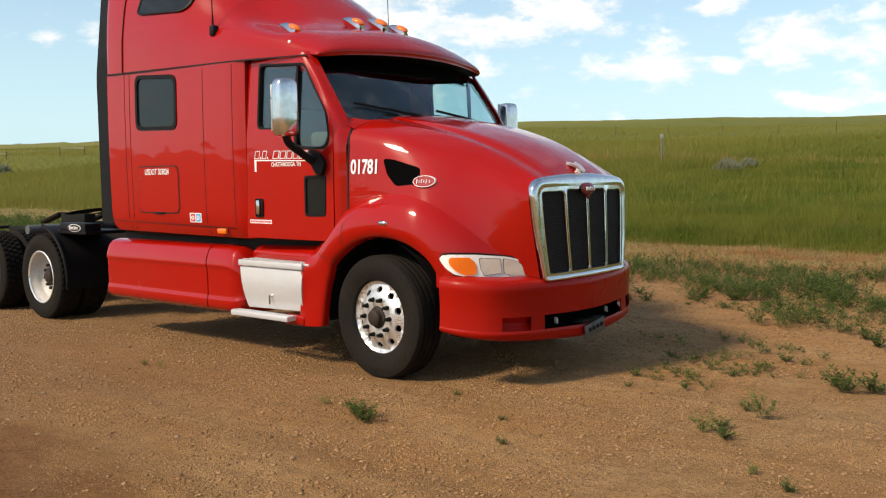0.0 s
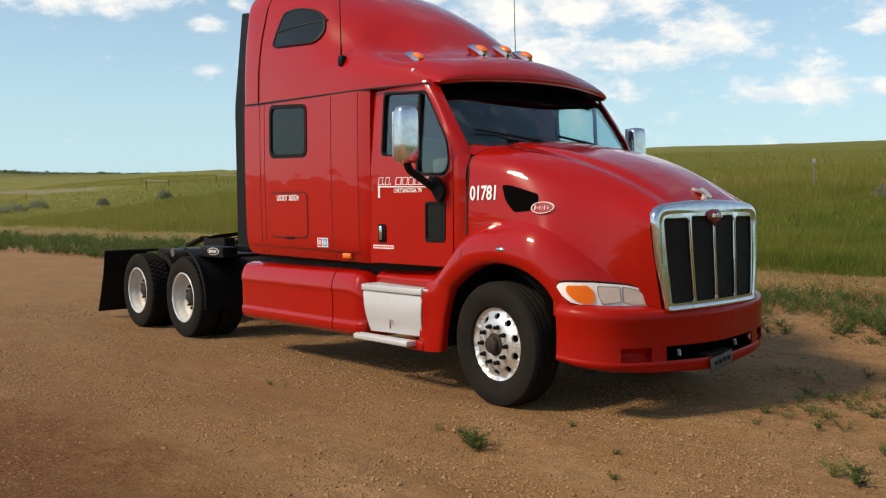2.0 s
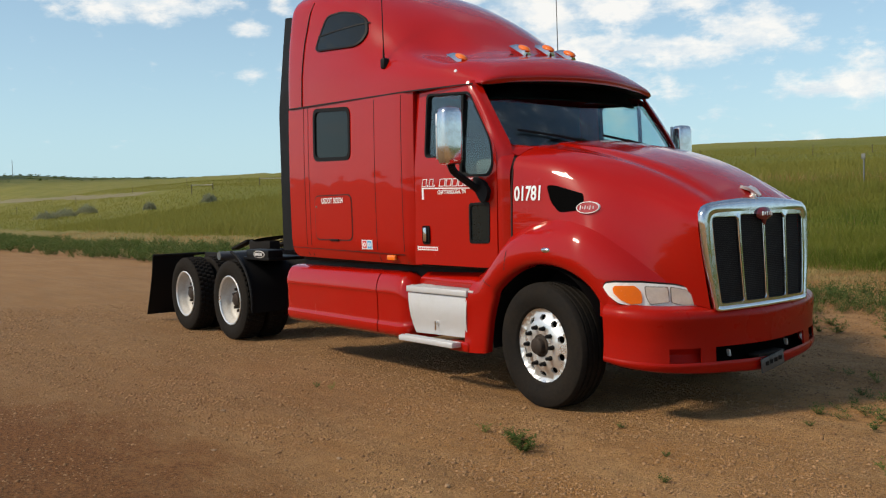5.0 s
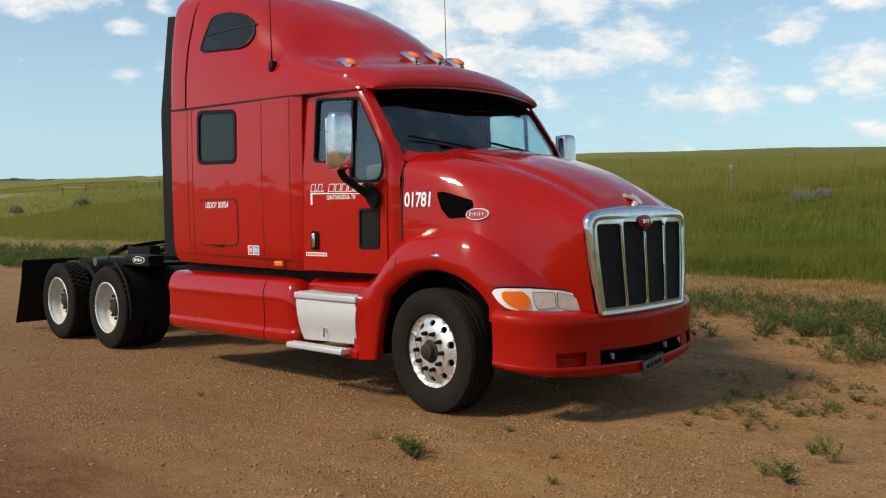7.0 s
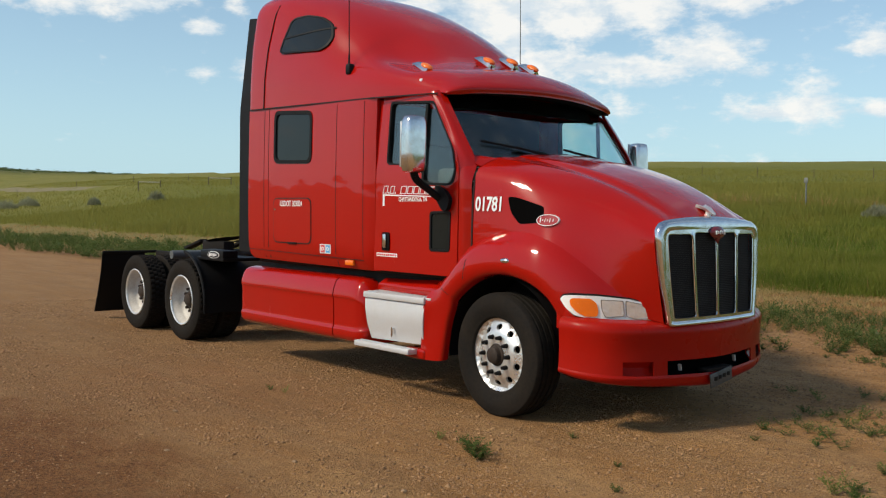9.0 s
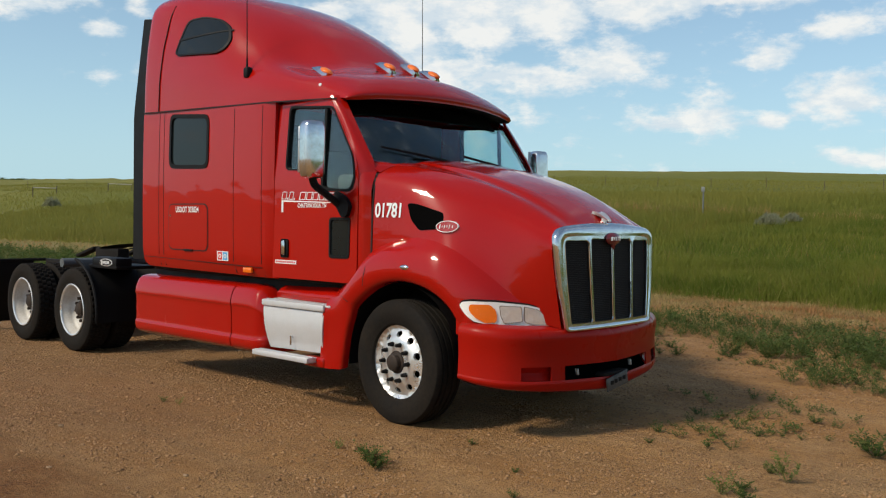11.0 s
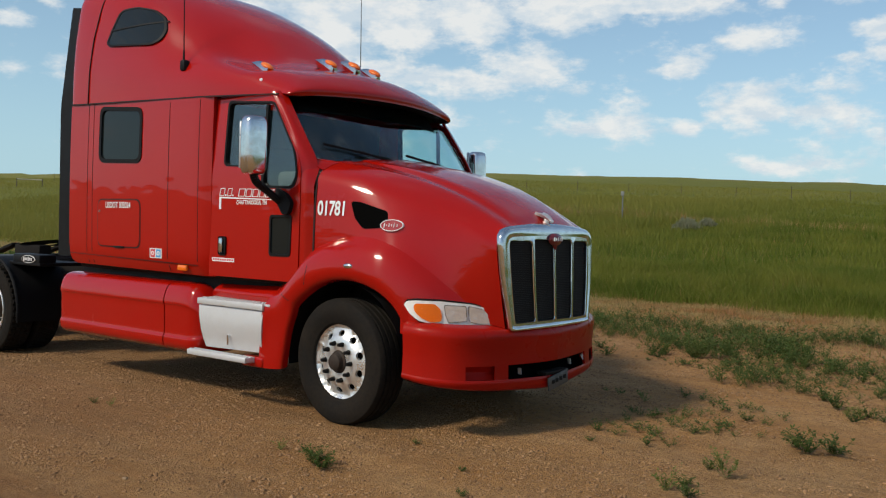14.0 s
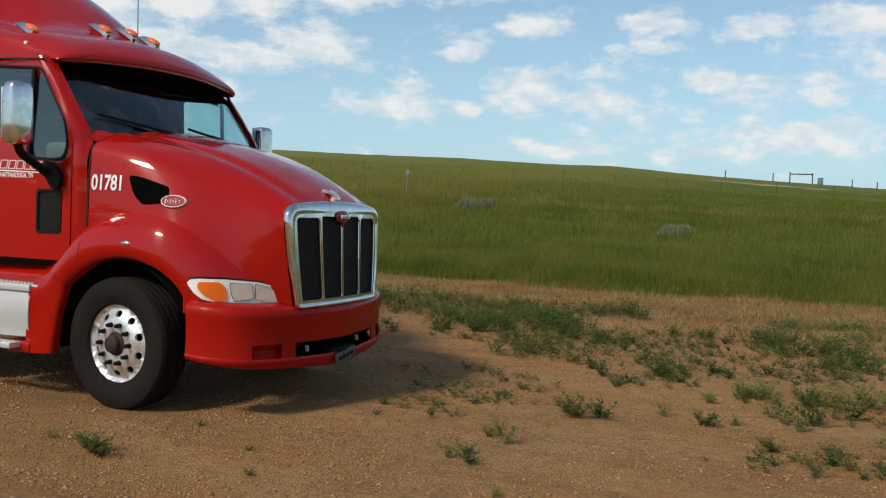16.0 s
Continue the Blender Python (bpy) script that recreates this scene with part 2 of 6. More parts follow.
def glass(name, color, rough=0.0):
    m = bpy.data.materials.new(name)
    m.use_nodes = True
    b = m.node_tree.nodes["Principled BSDF"]
    b.inputs["Base Color"].default_value = (*color, 1)
    b.inputs["Roughness"].default_value, b.inputs["IOR"].default_value = rough, 1.6
    b.inputs["Transmission Weight"].default_value = 1.0
    return m


GLASS = glass("window_glass", (0.62, 0.80, 0.80))


# ---- mesh helpers ----
def part(name, bm, mat, parent=None, label="", smooth=True, angle=35.0):
    me = bpy.data.meshes.new(name)
    bmesh.ops.recalc_face_normals(bm, faces=bm.faces)
    for f in bm.faces:
        f.smooth = smooth
    if smooth:
        lim = radians(angle)
        for e in bm.edges:
            if len(e.link_faces) == 2 and e.calc_face_angle(0.0) > lim:
                e.smooth = False
    bm.to_mesh(me)
    bm.free()
    me.materials.append(mat)
    ob = new(name, me)
    if parent is not None:
        ob.parent = parent
    if label:
        tagged(ob, label)
    return ob


def thing(name, label, category, at=(0, 0, 0), group="", kind=""):
    e = new(name)
    e.location = at
    e.empty_display_size = 0.3
    return tagged(e, label, category, group, kind)


def spline(p, n):
    """Catmull-Rom through the first axis of p, n steps to a span."""
    p = np.asarray(p, float)
    q = np.concatenate([[2 * p[0] - p[1]], p, [2 * p[-1] - p[-2]]])
    out = []
    for i in range(len(p) - 1):
        a, b, c, d = q[i], q[i + 1], q[i + 2], q[i + 3]
        for k in range(n):
            s = k / n
            out.append(0.5 * (2 * b + (c - a) * s + (2 * a - 5 * b + 4 * c - d) * s ** 2 + (3 * b - a - 3 * c + d) * s ** 3))
    out.append(p[-1])
    return np.array(out)


def net(ctrl, nu, nv):
    """A smooth surface through a net of points, as an array of places."""
    g = spline(ctrl, nu)
    return np.swapaxes(spline(np.swapaxes(g, 0, 1), nv), 0, 1)


def sheet(bm, g, close=False):
    """Adds the faces of an array of places to bm."""
    a, b = g.shape[:2]
    vs = [[bm.verts.new(g[i, j]) for j in range(b)] for i in range(a)]
    for i in range(a - 1):
        for j in range(b - 1 + (1 if close else 0)):
            k = (j + 1) % b
            bm.faces.new((vs[i][j], vs[i][k], vs[i + 1][k], vs[i + 1][j]))
    return vs


def skin(ctrl, nu, nv, thick=0.012):
    bm = bmesh.new()
    sheet(bm, net(ctrl, nu, nv))
    bmesh.ops.remove_doubles(bm, verts=bm.verts, dist=1e-5)
    bmesh.ops.recalc_face_normals(bm, faces=bm.faces)
    if thick:
        bmesh.ops.solidify(bm, geom=bm.faces[:], thickness=thick)
    return bm


def whole(stations):
    """Right-hand control points (from the outside to the middle) made into both sides."""
    rows = []
    for s in stations:
        r = list(s)
        rows.append(r + [(x, -y, z) for x, y, z in reversed(r[:-1])])
    return rows


def box(bm, centre, size, bevel=0.0, seg=2, m=None):
    r = bmesh.ops.create_cube(bm, size=1.0, matrix=Matrix.Translation(centre) @ (m or Matrix()) @ Matrix.Diagonal((*size, 1)))
    if bevel:
        es = list({e for v in r["verts"] for e in v.link_edges})
        bmesh.ops.bevel(bm, geom=es, offset=bevel, segments=seg, profile=0.5, affect="EDGES")
    return bm


def rod(bm, p0, p1, r0, r1=None, seg=12):
    p0, p1 = Vector(p0), Vector(p1)
    d = p1 - p0
    m = Matrix.Translation((p0 + p1) / 2) @ d.to_track_quat("Z", "Y").to_matrix().to_4x4()
    bmesh.ops.create_cone(bm, cap_ends=True, segments=seg, radius1=r0, radius2=r0 if r1 is None else r1, depth=d.length, matrix=m)
    return bm


def lathe(bm, profile, seg=48, centre=(0, 0, 0)):
    """Turns (radius, y) points about the y axis."""
    ang = np.linspace(0, 2 * np.pi, seg, endpoint=False)
    g = np.array([[(centre[0] + r * np.cos(a), centre[1] + y, centre[2] + r * np.sin(a)) for a in ang] for r, y in profile])
    sheet(bm, g, close=True)
    return bm


def rounded(points, radius, n=4):
    """A polygon in x and z with rounded corners; radius is one value or one for each corner."""
    k = len(points)
    radii = radius if isinstance(radius, (list, tuple)) else [radius] * k
    out = []
    for i in range(k):
        p, a, b = Vector(points[i]), Vector(points[i - 1]), Vector(points[(i + 1) % k])
        da, db = (a - p), (b - p)
        r = min(radii[i], da.length * 0.48, db.length * 0.48)
        s, e = p + da.normalized() * r, p + db.normalized() * r
        if r < 1e-4:
            out.append(tuple(p))
            continue
        for j in range(n + 1):
            u = j / n
            out.append(tuple(s * (1 - u) ** 2 + p * 2 * u * (1 - u) + e * u ** 2))
    return out


def ring(centre, rx, rz, n=20, turn=0.0):
    c, s = math.cos(turn), math.sin(turn)
    return [(centre[0] + rx * math.cos(a) * c - rz * math.sin(a) * s, centre[1] + rx * math.cos(a) * s + rz * math.sin(a) * c)
            for a in (2 * math.pi * i / n for i in range(n))]


def panel(outline, holes=(), y=-1.2, thick=0.02, step=0.12, push=0.0):
    """A panel in x and z with holes right through it, bent to y(x, z)."""
    bm = bmesh.new()
    for loop in (outline, *holes):
        vs = [bm.verts.new((p[0], 0, p[1])) for p in loop]
        for i in range(len(vs)):
            bm.edges.new((vs[i], vs[(i + 1) % len(vs)]))
    bmesh.ops.triangle_fill(bm, use_beauty=True, use_dissolve=False, edges=bm.edges[:], normal=(0, -1, 0))
    xs, zs = [p[0] for p in outline], [p[1] for p in outline]
    if step:
        for lo, hi, axis in ((min(xs), max(xs), (1, 0, 0)), (min(zs), max(zs), (0, 0, 1))):
            k = int((hi - lo) / step)
            for i in range(1, k + 1):
                at = lo + (hi - lo) * i / (k + 1)
                bmesh.ops.bisect_plane(bm, geom=bm.verts[:] + bm.edges[:] + bm.faces[:], plane_co=(at, 0, at), plane_no=axis)
    fy = y if callable(y) else (lambda a, b: y)
    for v in bm.verts:
        v.co.y = fy(v.co.x, v.co.z) + push
    ext = bmesh.ops.extrude_face_region(bm, geom=bm.faces[:])
    for v in ext["geom"]:
        if isinstance(v, bmesh.types.BMVert):
            v.co.y += thick
    return bm


def flip(bm):
    """The same on the other side of the vehicle."""
    for v in bm.verts:
        v.co.y = -v.co.y
    return bm


def tube(bm, points, r, seg=8, n=6):
    p = spline(points, n) if len(points) > 2 else np.array(points, float)
    for i in range(len(p) - 1):
        rod(bm, p[i], p[i + 1], r, seg=seg)
    return bm


def lookup(g):
    """y of the right-hand side of a surface at (x, z)."""
    pts = g.reshape(-1, 3)
    pts = pts[pts[:, 1] < -0.2]

    def f(x, z):
        d = (pts[:, 0] - x) ** 2 + (pts[:, 2] - z) ** 2
        k = np.argpartition(d, 14)[:14]
        a = np.stack([np.ones(14), pts[k, 0] - x, pts[k, 2] - z], 1)
        return float(np.linalg.lstsq(a, pts[k, 1], rcond=None)[0][0])
    return f


def text_mesh(name, words, size, mat, parent, place, bold=0.0, squeeze=1.0, label=""):
    """Raised lettering; place maps (u, v) of the line to the surface."""
    cu = bpy.data.curves.new(name, "FONT")
    cu.body, cu.size, cu.offset = words, size, bold
    ob = bpy.data.objects.new(name, cu)
    scene.collection.objects.link(ob)
    bpy.context.view_layer.update()
    me = bpy.data.meshes.new_from_object(ob.evaluated_get(bpy.context.evaluated_depsgraph_get()))
    bpy.data.objects.remove(ob)
    for v in me.vertices:
        v.co = place(v.co.x * squeeze, v.co.y)
    me.materials.clear()
    me.materials.append(mat)
    me.name = name
    o = new(name, me)
    o.parent = parent
    return tagged(o, label) if label else o


# ---- ground ----
import functools


@functools.lru_cache(None)
def noise_table(seed):
    return np.random.RandomState(seed).rand(64, 64)


def vnoise(x, y, seed):
    """Smooth value noise between 0 and 1."""
    tab = noise_table(seed)
    xi, yi = np.floor(x).astype(int), np.floor(y).astype(int)
    fx, fy = x - xi, y - yi
    fx, fy = fx * fx * (3 - 2 * fx), fy * fy * (3 - 2 * fy)
    a, b = tab[xi % 64, yi % 64], tab[(xi + 1) % 64, yi % 64]
    c, d = tab[xi % 64, (yi + 1) % 64], tab[(xi + 1) % 64, (yi + 1) % 64]
    return (a * (1 - fx) + b * fx) * (1 - fy) + (c * (1 - fx) + d * fx) * fy


def fbm(x, y, seed, octaves=4):
    t, amp = 0.0, 0.5
    for k in range(octaves):
        t = t + amp * vnoise(x * 2 ** k + 17.3 * k, y * 2 ** k + 5.1 * k, seed + k)
        amp *= 0.5
    return t


MID = (5.0, -6.1)                                  # middle of the lot
RIDGE = [(-180, 2.0), (-135, 1.5), (-60, 1.2), (0, 1.2), (60, 1.5), (88.7, 2.15), (95.3, 2.55), (103.6, 3.08), (114, 3.33), (125, 3.35),
         (135, 3.1), (145, 2.55), (151, 2.32), (158, 2.12), (163, 2.2), (167, 2.42), (180, 2.4)]
FAR = [(-180, 420), (0, 300), (60, 240), (150, 240), (158, 420), (180, 420)]
LANE = [(-180, 0.6), (0, -0.2), (88.6, 0.1), (104, 0.3), (117, 0.6), (135, 1.0), (150, 1.45), (156.5, 1.5), (160, 1.2), (163, 1.0), (168, 0.82), (180, 0.7)]


def edge_line(x):
    """Where the tall grass begins, as y."""
    return 12.4 + 0.13 * np.clip(-6 - x, 0, 24)


def land(x, y):
    """Height of the ground."""
    x, y = np.asarray(x, float), np.asarray(y, float)
    dx, dy = x - MID[0], y - MID[1]
    d = np.hypot(dx, dy) + 1e-6
    az = np.degrees(np.arctan2(dy, dx))
    top = np.interp(az, *zip(*RIDGE))
    far = np.interp(az, *zip(*FAR))
    lane = np.interp(az, *zip(*LANE))
    s = np.maximum(np.sin(np.radians(az)), 0.08)
    de = np.minimum(18.6 / s, far * 0.35)
    dr = np.minimum(49.0 / s, far * 0.62)
    zr = 1.59 + dr * np.tan(np.radians(lane))
    zt = 1.59 + far * np.tan(np.radians(top))
    t1 = np.clip((d - de) / (dr - de), 0, 1)
    t2 = np.clip((d - dr) / (far - dr), 0, 1)
    z = zr * (0.55 * t1 + 0.45 * t1 * t1) + (zt - zr) * t2
    z = z - np.maximum(0, d - far) * 0.018
    roll = (fbm(x / 30, y / 30, 5) - 0.5) * np.clip((d - 60) / 150, 0, 1) * 1.2
    rough = np.clip((d - 25) / 20, 0, 1) * (fbm(x / 3.0, y / 3.0, 15) - 0.47) * 0.25
    lot = np.clip((14 - y) / 6, 0, 1) * np.clip((70 - d) / 30, 0, 1)
    near = (fbm(x / 1.3, y / 0.7, 25) - 0.47) * 0.03 + (fbm(x / 0.25, y / 0.18, 35, 3) - 0.44) * 0.012
    return z + roll + rough + near * lot + 0.03


def ground_material():
    m = bpy.data.materials.new("earth_and_grass")
    m.use_nodes = True
    t = m.node_tree
    bsdf = t.nodes["Principled BSDF"]
    bsdf.inputs["Roughness"].default_value = 0.95
    bsdf.inputs["Specular IOR Level"].default_value = 0.15
    tc = t.nodes.new("ShaderNodeTexCoord")
    sp = t.nodes.new("ShaderNodeSeparateXYZ")
    t.links.new(tc.outputs["Object"], sp.inputs[0])

    def math_node(op, a, b=None, c=None, clamp=False):
        n = t.nodes.new("ShaderNodeMath")
        n.operation, n.use_clamp = op, clamp
        for i, v in enumerate((a, b, c)):
            if v is None:
                continue
            if isinstance(v, (int, float)):
                n.inputs[i].default_value = v
            else:
                t.links.new(v, n.inputs[i])
        return n.outputs[0]

    def noise_node(scale, detail=4.0, stretch=(1, 1, 1), rough=0.6, turn=0.0):
        mp = t.nodes.new("ShaderNodeMapping")
        mp.inputs["Rotation"].default_value = (0, 0, radians(turn))
        mp.inputs["Scale"].default_value = stretch
        t.links.new(tc.outputs["Object"], mp.inputs[0])
        n = node(t, "ShaderNodeTexNoise", Scale=scale, Detail=detail, Roughness=rough)
        t.links.new(mp.outputs[0], n.inputs["Vector"])
        return n.outputs["Fac"]

    def step_node(v, lo, hi):
        n = node(t, "ShaderNodeMapRange")
        n.interpolation_type = "SMOOTHSTEP"
        n.inputs["From Min"].default_value, n.inputs["From Max"].default_value = lo, hi
        t.links.new(v, n.inputs[0])
        return n.outputs[0]

    def mix(fac, a, b):
        n = t.nodes.new("ShaderNodeMixRGB")
        t.links.new(fac, n.inputs[0])
        for i, v in ((1, a), (2, b)):
            if isinstance(v, tuple):
                n.inputs[i].default_value = (*v, 1)
            else:
                t.links.new(v, n.inputs[i])
        return n.outputs[0]

    soil = mix(step_node(noise_node(0.9, 6.0, (0.5, 1.4, 1)), 0.36, 0.66), (0.441, 0.227, 0.081), (0.529, 0.309, 0.132))
    soil = mix(math_node("MULTIPLY", step_node(noise_node(2.3, 5.0), 0.45, 0.7), 0.55), soil, (0.414, 0.203, 0.065))
    # wheel tracks: long streaks along the lot, and curved ones towards the road
    soil = mix(math_node("MULTIPLY", step_node(noise_node(1.0, 6.0, (0.16, 2.6, 1), 0.7, 24.0), 0.50, 0.64), 0.4), soil, (0.220, 0.114, 0.046))
    soil = mix(math_node("MULTIPLY", step_node(noise_node(1.3, 5.0, (0.10, 3.2, 1), 0.65, -14.0), 0.52, 0.66), 0.4), soil, (0.304, 0.190, 0.095))
    soil = mix(math_node("MULTIPLY", step_node(noise_node(8.0, 6.0, (1, 1, 1), 0.75), 0.44, 0.64), 0.55), soil, (0.291, 0.154, 0.064))
    grit = step_node(noise_node(0.5, 4.0), 0.40, 0.62)
    soil = mix(math_node("MULTIPLY", step_node(noise_node(38.0, 5.0, (1, 1, 1), 0.8), 0.48, 0.60), math_node("MULTIPLY_ADD", grit, 0.40, 0.15)), soil, (0.144, 0.074, 0.033))
    soil = mix(math_node("MULTIPLY", step_node(noise_node(52.0, 4.0, (1, 1, 1), 0.8, 33.0), 0.525, 0.62), math_node("MULTIPLY_ADD", grit, 0.45, 0.2)), soil, (0.441, 0.281, 0.163))
    soil = mix(math_node("MULTIPLY", step_node(math_node("MULTIPLY", sp.outputs[0], -1.0), -2.0, 2.5), 0.55), soil, (0.225, 0.130, 0.066))
    # damp, darker earth
    wx = math_node("DIVIDE", math_node("ADD", sp.outputs[0], 1.0), 2.6)
    wy = math_node("DIVIDE", math_node("ADD", sp.outputs[1], 4.65), 1.1)
    rr = math_node("ADD", math_node("MULTIPLY", wx, wx), math_node("MULTIPLY", wy, wy))
    rr = math_node("ADD", rr, math_node("MULTIPLY", math_node("SUBTRACT", noise_node(1.7, 7.0, (0.7, 1.5, 1), 0.75), 0.5), 3.4))
    damp = math_node("SUBTRACT", 1.0, step_node(rr, 0.1, 1.6))
    wet = mix(step_node(noise_node(40.0, 5.0, (1, 1, 1), 0.8), 0.42, 0.62), (0.27, 0.118, 0.043), (0.11, 0.050, 0.020))
    soil = mix(math_node("MULTIPLY", damp, 0.92), soil, wet)
    # dry strip and field
    yy = math_node("ADD", sp.outputs[1], math_node("MULTIPLY", math_node("MAXIMUM", math_node("MINIMUM", math_node("ADD", sp.outputs[0], 6.0), 0.0), -24.0), 0.13))
    wob = math_node("MULTIPLY", math_node("SUBTRACT", noise_node(0.55, 5.0), 0.5), 5.0)
    yw = math_node("ADD", yy, wob)
    dry = mix(step_node(noise_node(1.6, 5.0), 0.35, 0.7), (0.25, 0.125, 0.055), (0.33, 0.21, 0.10))
    dry = mix(math_node("MULTIPLY", step_node(noise_node(9.0, 4.0), 0.45, 0.65), 0.5), dry, (0.14, 0.12, 0.05))
    yl = math_node("ADD", sp.outputs[1], math_node("MULTIPLY", wob, 0.5))
    left = step_node(math_node("MULTIPLY", sp.outputs[0], -1.0), 6.0, 20.0)
    dry = mix(math_node("MULTIPLY", left, 0.85), dry, (0.20, 0.165, 0.055))
    col = mix(step_node(yl, 6.0, 8.6), soil, dry)
    field = mix(step_node(noise_node(0.05, 6.0, (0.5, 1.2, 1)), 0.36, 0.66), (0.090, 0.122, 0.018), (0.135, 0.145, 0.027))
    field = mix(math_node("MULTIPLY", step_node(noise_node(0.35, 7.0, (0.6, 1, 1), 0.7), 0.42, 0.66), 0.65), field, (0.060, 0.085, 0.013))
    field = mix(math_node("MULTIPLY", step_node(noise_node(0.020, 5.0, (0.6, 1.6, 1)), 0.50, 0.68), 0.5), field, (0.15, 0.135, 0.035))
    field = mix(math_node("MULTIPLY", left, 0.40), field, (0.17, 0.150, 0.032))
    field = mix(math_node("MULTIPLY", step_node(math_node("MULTIPLY", sp.outputs[0], -1.0), 70.0, 130.0), 0.75), field, mix(step_node(noise_node(0.16, 7.0, (0.6, 1.4, 1), 0.75), 0.40, 0.62), (0.215, 0.190, 0.050), (0.145, 0.150, 0.034)))
    field = mix(step_node(math_node("MULTIPLY", sp.outputs[0], -1.0), 270.0, 360.0), field, mix(step_node(noise_node(0.045, 5.0), 0.42, 0.6), (0.030, 0.050, 0.022), (0.075, 0.090, 0.030)))
    # bare pale earth under the crest
    for bx, by, hx, hy in ((-7.5, 146.0, 6.0, 5.0), (-15.0, 148.0, 3.0, 3.0), (-1.0, 145.0, 4.0, 3.0)):
        u = math_node("DIVIDE", math_node("SUBTRACT", sp.outputs[0], bx), hx)
        v = math_node("DIVIDE", math_node("SUBTRACT", sp.outputs[1], by), hy)
        q = math_node("ADD", math_node("MULTIPLY", u, u), math_node("MULTIPLY", v, v))
        q = math_node("ADD", q, math_node("MULTIPLY", math_node("SUBTRACT", noise_node(0.35, 5.0, (1, 0.5, 1)), 0.52), 5.0))
        field = mix(math_node("SUBTRACT", 1.0, step_node(q, 0.2, 1.0)), field, (0.30, 0.25, 0.16))
    col = mix(step_node(yw, 11.4, 13.0), col, field)
    t.links.new(col, bsdf.inputs["Base Color"])
    b = t.nodes.new("ShaderNodeBump")
    b.inputs["Strength"].default_value, b.inputs["Distance"].default_value = 1.0, 0.019
    hgt = math_node("ADD", math_node("MULTIPLY", noise_node(45.0, 6.0, (1, 1, 1), 0.8), 1.6), math_node("MULTIPLY", noise_node(13.0, 5.0, (1, 1, 1), 0.7), 1.8))
    t.links.new(hgt, b.inputs["Height"])
    t.links.new(b.outputs[0], bsdf.inputs["Normal"])
    return m


GROUND = ground_material()


def make_ground():
    radii = np.concatenate([np.linspace(0.05, 22, 130), np.geomspace(22.6, 400, 90), np.geomspace(430, 4200, 16)])
    fine_az = np.arange(78, 182, 0.3)
    rest = np.arange(182, 438, 3.0)
    az = np.radians(np.concatenate([fine_az, rest]))
    r, a = np.meshgrid(radii, az, indexing="ij")
    x, y = MID[0] + r * np.cos(a), MID[1] + r * np.sin(a)
    z = land(x, y)
    n, k = x.shape
    v = np.stack([x, y, z], -1).reshape(-1, 3)
    i, j = np.meshgrid(np.arange(n - 1), np.arange(k), indexing="ij")
    f = np.stack([i * k + j, (i + 1) * k + j, (i + 1) * k + (j + 1) % k, i * k + (j + 1) % k], -1).reshape(-1, 4)
    v = np.vstack([v, [(MID[0], MID[1], float(land(*MID)))]])
    cap = [(len(v) - 1, c, (c + 1) % k) for c in range(k)]
    me = bpy.data.meshes.new("ground")
    me.from_pydata(v.tolist(), [], f.tolist() + cap)
    me.polygons.foreach_set("use_smooth", [True] * len(me.polygons))
    me.materials.append(GROUND)
    return tagged(new("ground", me), "brown gravel lot giving way to green rolling prairie", "ground", kind="structure")


make_ground()


# ---- the truck ----
truck = thing("semi_truck", "red bonneted sleeper-cab truck tractor with a chrome grille, parked on gravel", "truck")

